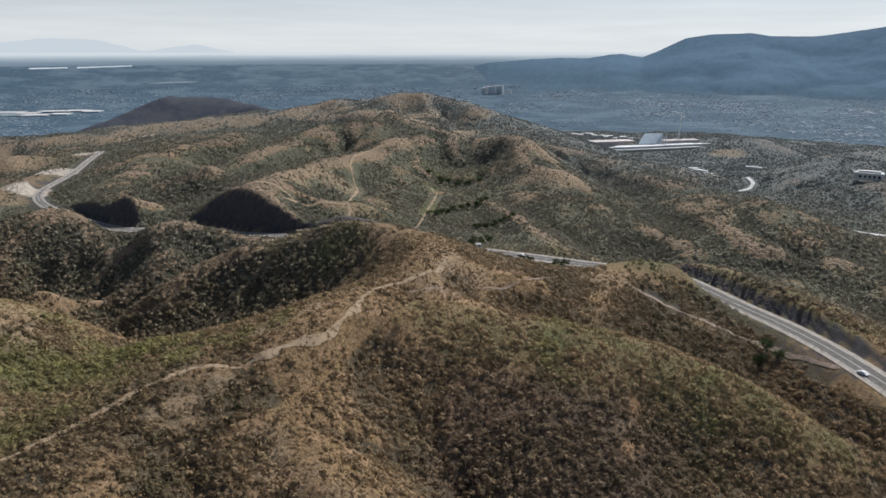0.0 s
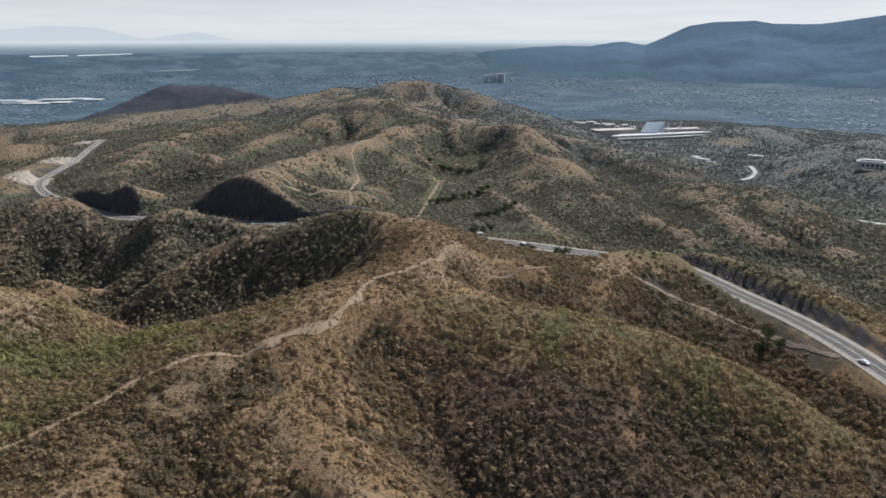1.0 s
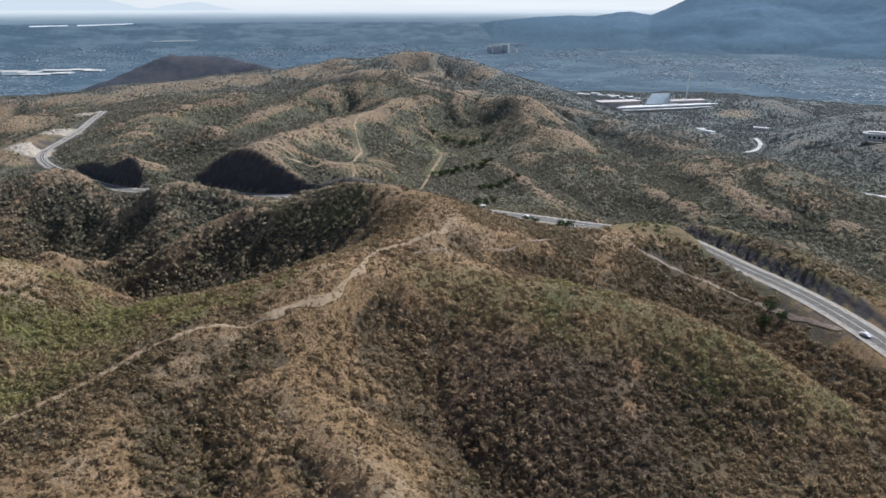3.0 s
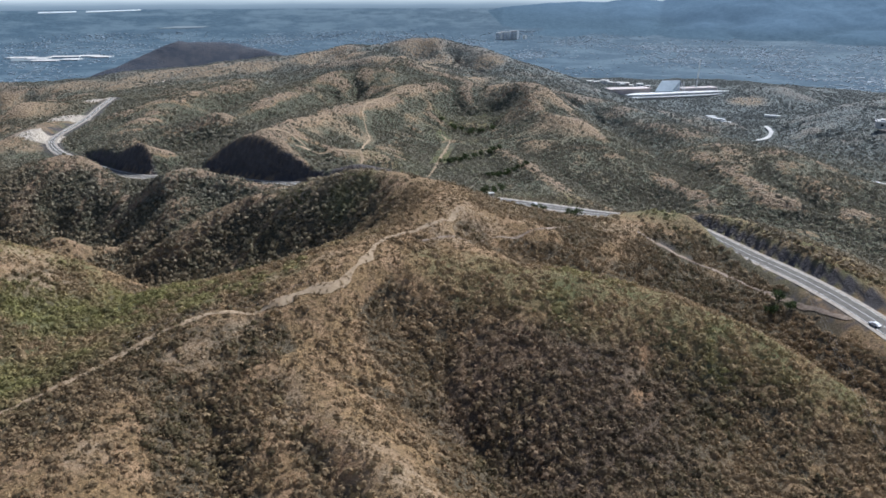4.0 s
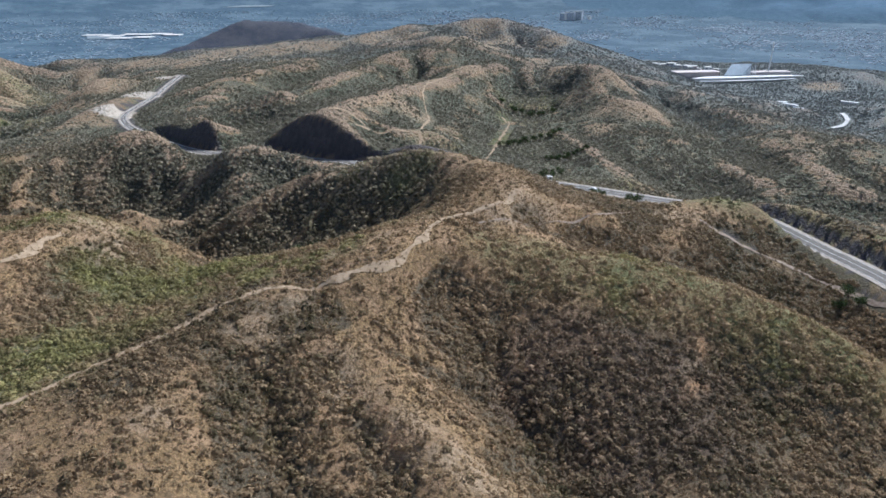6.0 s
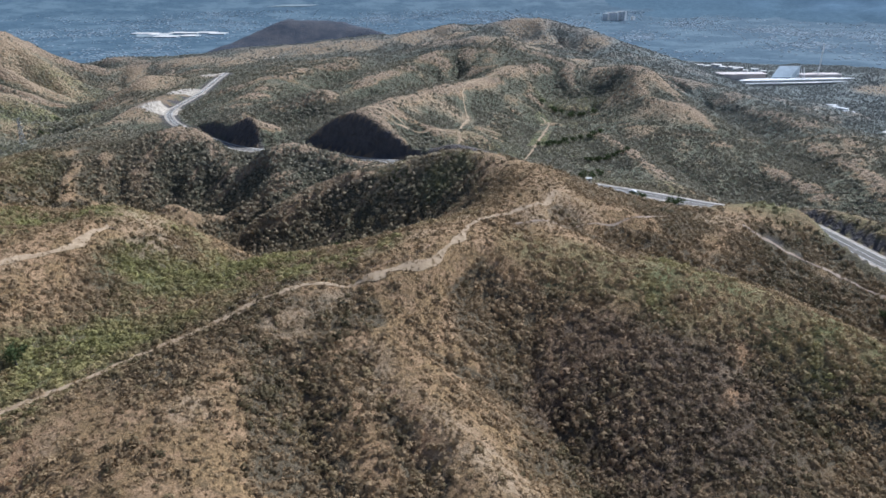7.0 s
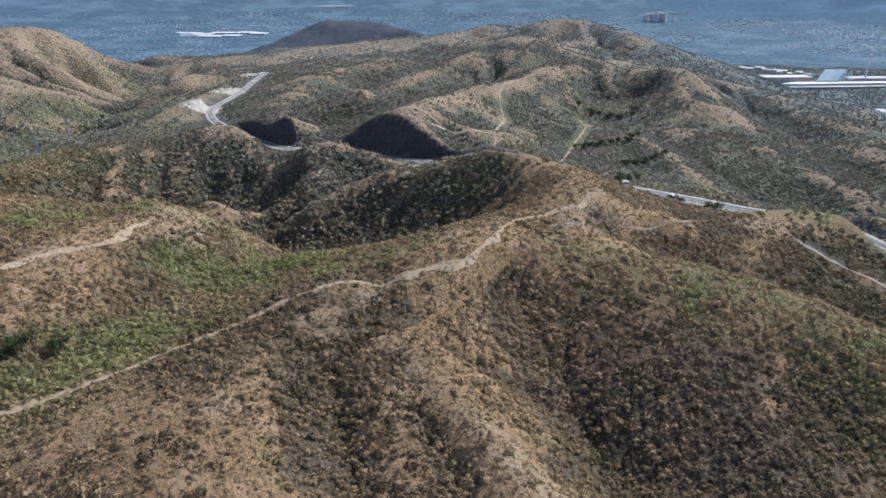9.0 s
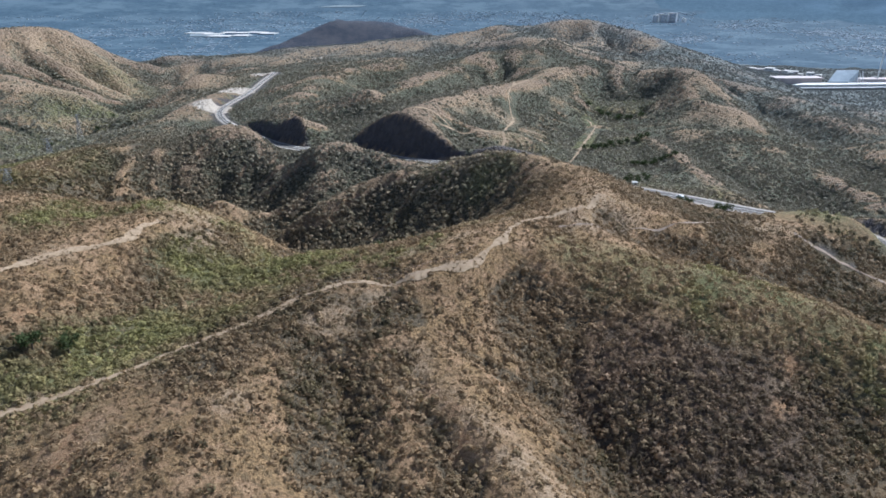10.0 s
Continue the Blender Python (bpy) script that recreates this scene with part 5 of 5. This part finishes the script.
for x, y, w, turn in ((318, 884, 14, 30), (323, 872, 18, -30), (330, 864, 12, -20), (413, 922, 22, -15)):
    b = empty("retaining_wall", "white concrete retaining wall on the slope", "wall", "white walls on the slope")
    b.matrix_world = pose(x, y, ground_at(x, y) - 0.5, 0, 0, turn)
    part("wall", prism([(-w / 2, -1.5), (w / 2, -3), (w / 2, 1), (-w / 2, 3)], 0, [3.5, 2.5, 3.0, 4.0]), M_WHITE, b)


def car(x, y, z, turn):
    top = empty("car", "white family car driving on the highway", "car", "cars on the highway")
    top.matrix_world = pose(x, y, z, 0, 0, turn)
    bm = bmesh.new()
    outline = [(-2.15, 0.35), (2.15, 0.35), (2.2, 0.75), (1.3, 0.9), (0.7, 1.4), (-0.9, 1.45), (-1.7, 0.95), (-2.2, 0.85)]
    near, far = [bm.verts.new((a, -0.87, b)) for a, b in outline], [bm.verts.new((a, 0.87, b)) for a, b in outline]
    bm.faces.new(near), bm.faces.new(far[::-1])
    for i in range(8):
        bm.faces.new((near[i], far[i], far[(i + 1) % 8], near[(i + 1) % 8]))
    bmesh.ops.recalc_face_normals(bm, faces=bm.faces)
    bmesh.ops.bevel(bm, geom=list(bm.edges), offset=0.06, segments=1, affect="EDGES")
    body = part("body", bm, M_CAR, top)
    part("windscreen", prism([(0.75, -0.75), (1.28, -0.75), (1.28, 0.75), (0.75, 0.75)], 0.88, [1.38, 0.93, 0.93, 1.38]), M_GLASS, body)
    part("side_window", box(-0.9, 0.6, -0.89, 0.89, 0.98, 1.3), M_GLASS, body)
    for a in (-1.35, 1.35):
        for b in (-0.8, 0.8):
            part("wheel", rod((a, b - 0.1, 0.32), (a, b + 0.1, 0.32), 0.32, 0.32, 12), M_TYRE, top)


car(*(160.6, 244.3, 130.0), 112)
car(*(46.5, 400.3, 131.0), 152)


def tree(x, y, tall, wide, seed, label):
    g = np.random.default_rng(seed)
    top = empty("tree", label, "tree", "trees in the valleys")
    top.matrix_world = pose(x, y, ground_at(x, y) - 0.2)
    bm = rod((0, 0, 0), (0.1, 0, tall * 0.5), 0.05 * tall, 0.025 * tall, 7)
    for k in range(5):
        a = k * 1.26 + g.uniform(0, 0.5)
        rod((0.05, 0, tall * 0.35), (wide * 0.6 * math.cos(a), wide * 0.6 * math.sin(a), tall * 0.7), 0.02 * tall, 0.008 * tall, 5, bm)
    part("trunk", bm, M_BARK, top)
    n = 520
    clump = g.normal(size=(9, 3)) * (wide * 0.42, wide * 0.42, tall * 0.13) + (0, 0, tall * 0.66)
    at = clump[g.integers(0, 9, n)] + g.normal(size=(n, 3)) * (wide * 0.24, wide * 0.24, tall * 0.1)
    u, w = g.normal(size=(n, 3)), g.normal(size=(n, 3))
    s = 0.09 * wide * g.uniform(0.7, 1.4, (n, 1))
    v = np.stack([at - u * s, at + u * s, at + w * s], 1).reshape(-1, 3)
    ob = sheet("crown", v, np.arange(3 * n).reshape(-1, 3), M_TREE, False)
    attribute(ob, "tint", g.uniform(0, 1, n), "FACE")
    attribute(ob, "dryness", np.zeros(n), "FACE")
    ob.parent = top
    return top


g = np.random.default_rng(77)
for k, (x, y) in enumerate((
    (19, 440), (25, 449), (32, 464), (-11, 550), (-6, 553), (-1, 558), (4, 562), (9, 566),
    (15, 572), (21, 577), (28, 581), (69, 379), (64, 378), (46, 389), (51, 387), (-472, 517), (-487, 596), (-493, 630),
    (-143, 147), (-151, 143), (-87, 283), (-91, 273), (-99, 273), (133, 269), (141, 271), (139, 277),
    (33, 586), (37, 590), (-15, 733), (-4, 731), (6, 729), (17, 730), (28, 731), (38, 738), (0, 724), (14, 723), (24, 725),
)):
    tree(x, y, g.uniform(4.5, 7.0), g.uniform(2.2, 3.4), 100 + k, "round dark green tree among the scrub")

for k in range(10):
    tree(24 + 3.5 * k + g.uniform(-0.8, 0.8), 512 + 3.4 * k + g.uniform(-1, 1), g.uniform(3.0, 4.2), g.uniform(2.0, 2.8), 150 + k, "bright green bushy tree in a planted row")

hut = empty("hut", "small pale hut beside a round tree", "hut")
hx, hy = 23, 435
hut.matrix_world = pose(hx, hy, ground_at(hx, hy), 0, 0, 15)
part("wall", box(-1.6, 1.6, -1.2, 1.2, 0, 2.2), M_CONCRETE, hut)
part("roof", box(-1.8, 1.8, -1.4, 1.4, 2.2, 2.4), M_CONCRETE, hut)
part("door", box(-0.45, 0.45, -1.26, -1.15, 0, 1.95), M_WOOD, hut)


def pylon(x, y, tall, turn):
    top = empty("pylon", "grey lattice steel power pylon in the valley", "pylon", "power pylons")
    top.matrix_world = pose(x, y, ground_at(x, y) - 0.3, 0, 0, turn)
    for a in (-1, 1):
        for b in (-1, 1):
            part("leg", rod((a * 2.2, b * 2.2, 0), (a * 0.35, b * 0.35, tall), 0.16, 0.1, 4), M_STEEL, top)
    for k in range(6):
        u, v = k / 6, (k + 1) / 6
        wa, wb = 2.2 - 1.85 * u, 2.2 - 1.85 * v
        for s in (-1, 1):
            part("brace", rod((-s * wa, -wa, tall * u), (s * wb, -wb, tall * v), 0.08, 0.08, 4), M_STEEL, top)
            part("brace", rod((-s * wa, wa, tall * u), (s * wb, wb, tall * v), 0.08, 0.08, 4), M_STEEL, top)
    for z in (0.72, 0.86, 0.98):
        part("crossarm", rod((-3.2, 0, tall * z), (3.2, 0, tall * z), 0.12, 0.12, 4), M_STEEL, top)
    return top


for x, y, tall in ((-448, 525, 24), (-406, 441, 15), (-336, 329, 9)):
    pylon(x, y, tall, 25)


def pole(x, y, tall):
    top = empty("power_pole", "weathered wooden power pole with a crossarm", "pole", "power poles")
    z = ground_at(x, y)
    top.matrix_world = pose(x, y, z - 0.3, 0, 0, 60)
    part("post", rod((0, 0, 0), (0, 0, tall), 0.16, 0.11, 8), M_WOOD, top)
    part("crossarm", box(-1.3, 1.3, -0.07, 0.07, tall - 0.6, tall - 0.45), M_WOOD, top)
    return Vector((x, y, z + tall - 0.6))


ends = pole(158, 324, 7), pole(117, 143, 9)
for k in (-1.2, 0.0, 1.2):
    side = Vector((0.87, -0.5, 0)) * k
    bm = bmesh.new()
    pts = [ends[0].lerp(ends[1], u / 24) + side - Vector((0, 0, 2.0 * 4 * (u / 24) * (1 - u / 24))) for u in range(25)]
    for a, b in zip(pts, pts[1:]):
        rod(a, b, 0.013, 0.013, 4, bm)
    tagged(part("power_cable", bm, M_WIRE, None), "thin sagging power cable strung between two poles", "cable", "power cables")


def trail_fence():
    line = dense(rounded(LANDFORMS["trail_crest"]), 2.4)
    line = line[(line[:, 1] > 175) & (line[:, 1] < 215)]
    p = offset_line(line, -3.4)
    g = np.random.default_rng(3)
    top = empty("fence", "row of thin weathered wooden fence posts along the track", "fence")
    for x, y in p:
        x, y = x + g.uniform(-0.3, 0.3), y + g.uniform(-0.3, 0.3)
        z = ground_at(x, y)
        part("post", rod((x, y, z - 0.3), (x + g.uniform(-0.1, 0.1), y, z + g.uniform(1.1, 1.5)), 0.08, 0.06, 5), M_WOOD, top)
    bm = bmesh.new()
    for (ax, ay), (bx, by) in zip(p, p[1:]):
        rod((ax, ay, ground_at(ax, ay) + 1.0), (bx, by, ground_at(bx, by) + 1.0), 0.015, 0.015, 3, bm)
    part("wire", bm, M_WIRE, top)


trail_fence()


# ---- town on the plain ----
# built-up districts: bearing, distance, half width in degrees
DISTRICTS = [
    (-30.7, 2854, 2.8), (-28.9, 2906, 2.3), (-26.3, 3900, 2.3), (-25.2, 3354, 1.8), (-22.5, 4000, 2.8), (-29.9, 3497, 2.8), (-31.1, 2477, 1.8),
    (4.2, 3764, 1.4), (5.1, 3900, 1.4), (6.0, 2707, 1.2), (9.5, 3446, 1.8), (15.2, 3148, 1.8), (17.7, 3028, 2.3), (16.9, 2616, 2.3), (-36.0, 3100, 4.0),
    (21.3, 3005, 2.8), (24.0, 3006, 1.8), (24.1, 2519, 2.3), (27.5, 2292, 2.3), (30.8, 2968, 1.8), (30.7, 2219, 2.3), (29.1, 1919, 2.3), (31.8, 1974, 1.8), (-42.0, 2700, 4.0),
]
DISTRICTS += [(-10.1, 3800, 2.3), (-14.0, 3500, 2.0), (-5.0, 3600, 2.5), (-33.5, 2250, 2.5), (-19.0, 3300, 2.0), (0.5, 3300, 1.5), (36.0, 2600, 4.0)]


def built_up(x, y):
    """How closely the plain is built over."""
    bearing, r = np.degrees(np.arctan2(x, y)), np.hypot(x, y)
    out = np.zeros(x.shape)
    for b, far, wide in DISTRICTS:
        out = np.maximum(out, np.exp(-((bearing - b) / wide) ** 2 - ((r - far) / (0.075 * far)) ** 2))
    out *= np.where(bearing < -18, 0.6, 1.0)
    return out * (0.35 + 0.65 * smooth(0.42, 0.6, fbm(x, y, 130, 3, 95))) + 0.1 * smooth(0.5, 0.65, fbm(x, y, 300, 3, 91))


def town():
    g = np.random.default_rng(8)
    n = 90000
    r, a = np.sqrt(g.uniform(1650 ** 2, 3900 ** 2, n)), np.radians(g.uniform(-52, 42, n))
    x, y = r * np.sin(a), r * np.cos(a)
    hilly = near_line(x, y, dense(LANDFORMS["far_dark_hill"], 30))[0] < 190
    keep = (g.uniform(0, 1, n) < 0.8 * built_up(x, y) + 0.004) & ~hilly
    x, y = x[keep], y[keep]
    n = len(x)
    z = height(x, y)
    w, d, h = g.uniform(4, 9, n), g.uniform(5, 14, n), g.uniform(0.8, 1.5, n)
    long = g.uniform(0, 1, n) < 0.05
    w[long] *= 2.6
    t = g.uniform(-0.5, 0.5, n)
    c, s = np.cos(t), np.sin(t)
    corner = np.array([(-1, -1), (1, -1), (1, 1), (-1, 1)]) / 2
    vx = x[:, None] + corner[None, :, 0] * (w * c)[:, None] - corner[None, :, 1] * (d * s)[:, None]
    vy = y[:, None] + corner[None, :, 0] * (w * s)[:, None] + corner[None, :, 1] * (d * c)[:, None]
    low = np.stack([vx, vy, np.repeat((z - 1)[:, None], 4, 1)], 2)
    top = low + np.array((0, 0, 1.0)) * (h + 1)[:, None, None]
    v = np.concatenate([low, top], 1).reshape(-1, 3)
    o = (np.arange(n) * 8)[:, None, None]
    q = (np.array([(4, 5, 6, 7), (0, 1, 5, 4), (1, 2, 6, 5), (2, 3, 7, 6), (3, 0, 4, 7)])[None] + o).reshape(-1, 4)
    m = Mat("town_house_walls", 0.8, 0.2)
    # House colours blued to put distance haze into them.
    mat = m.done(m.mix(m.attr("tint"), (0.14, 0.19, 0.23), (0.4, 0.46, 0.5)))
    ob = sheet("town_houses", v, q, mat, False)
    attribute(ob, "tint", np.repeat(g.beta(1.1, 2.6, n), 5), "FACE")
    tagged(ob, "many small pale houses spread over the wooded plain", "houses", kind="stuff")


town()


def plain_trees():
    """Dark tree clumps between the houses of the plain, blued for distance haze."""
    g = np.random.default_rng(18)
    n = 50000
    r, a = np.sqrt(g.uniform(1600 ** 2, 4300 ** 2, n)), np.radians(g.uniform(-52, 42, n))
    x, y = r * np.sin(a), r * np.cos(a)
    keep = (g.uniform(0, 1, n) < 0.08 + 0.8 * smooth(0.38, 0.62, fbm(x, y, 260, 4, 97)) * (1 - 0.6 * smooth(0.2, 0.6, built_up(x, y)))) & (near_line(x, y, dense(LANDFORMS["far_dark_hill"], 30))[0] > 190)
    x, y = x[keep], y[keep]
    n = len(x)
    z, wide, tall = height(x, y), g.uniform(4, 9, n), g.uniform(0.25, 0.7, n)
    t = g.uniform(0, 6.3, n)
    ring = [np.column_stack([x + wide * np.cos(t + k * 2.1) * g.uniform(0.7, 1.2, n), y + 0.6 * wide * np.sin(t + k * 2.1), z - 1]) for k in range(3)]
    v = np.stack(ring + [np.column_stack([x + g.normal(scale=2, size=n), y, z + tall])], 1).reshape(-1, 3)
    q = (np.array([(0, 1, 3), (1, 2, 3), (2, 0, 3)])[None] + (np.arange(n) * 4)[:, None, None]).reshape(-1, 3)
    m = Mat("plain_tree_leaves", 0.9, 0.1)
    # Leaf colours carry the blue of distance haze.
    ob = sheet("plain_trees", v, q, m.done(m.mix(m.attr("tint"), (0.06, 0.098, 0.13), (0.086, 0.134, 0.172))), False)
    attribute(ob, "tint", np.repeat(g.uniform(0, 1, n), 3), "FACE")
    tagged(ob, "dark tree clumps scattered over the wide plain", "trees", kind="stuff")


plain_trees()
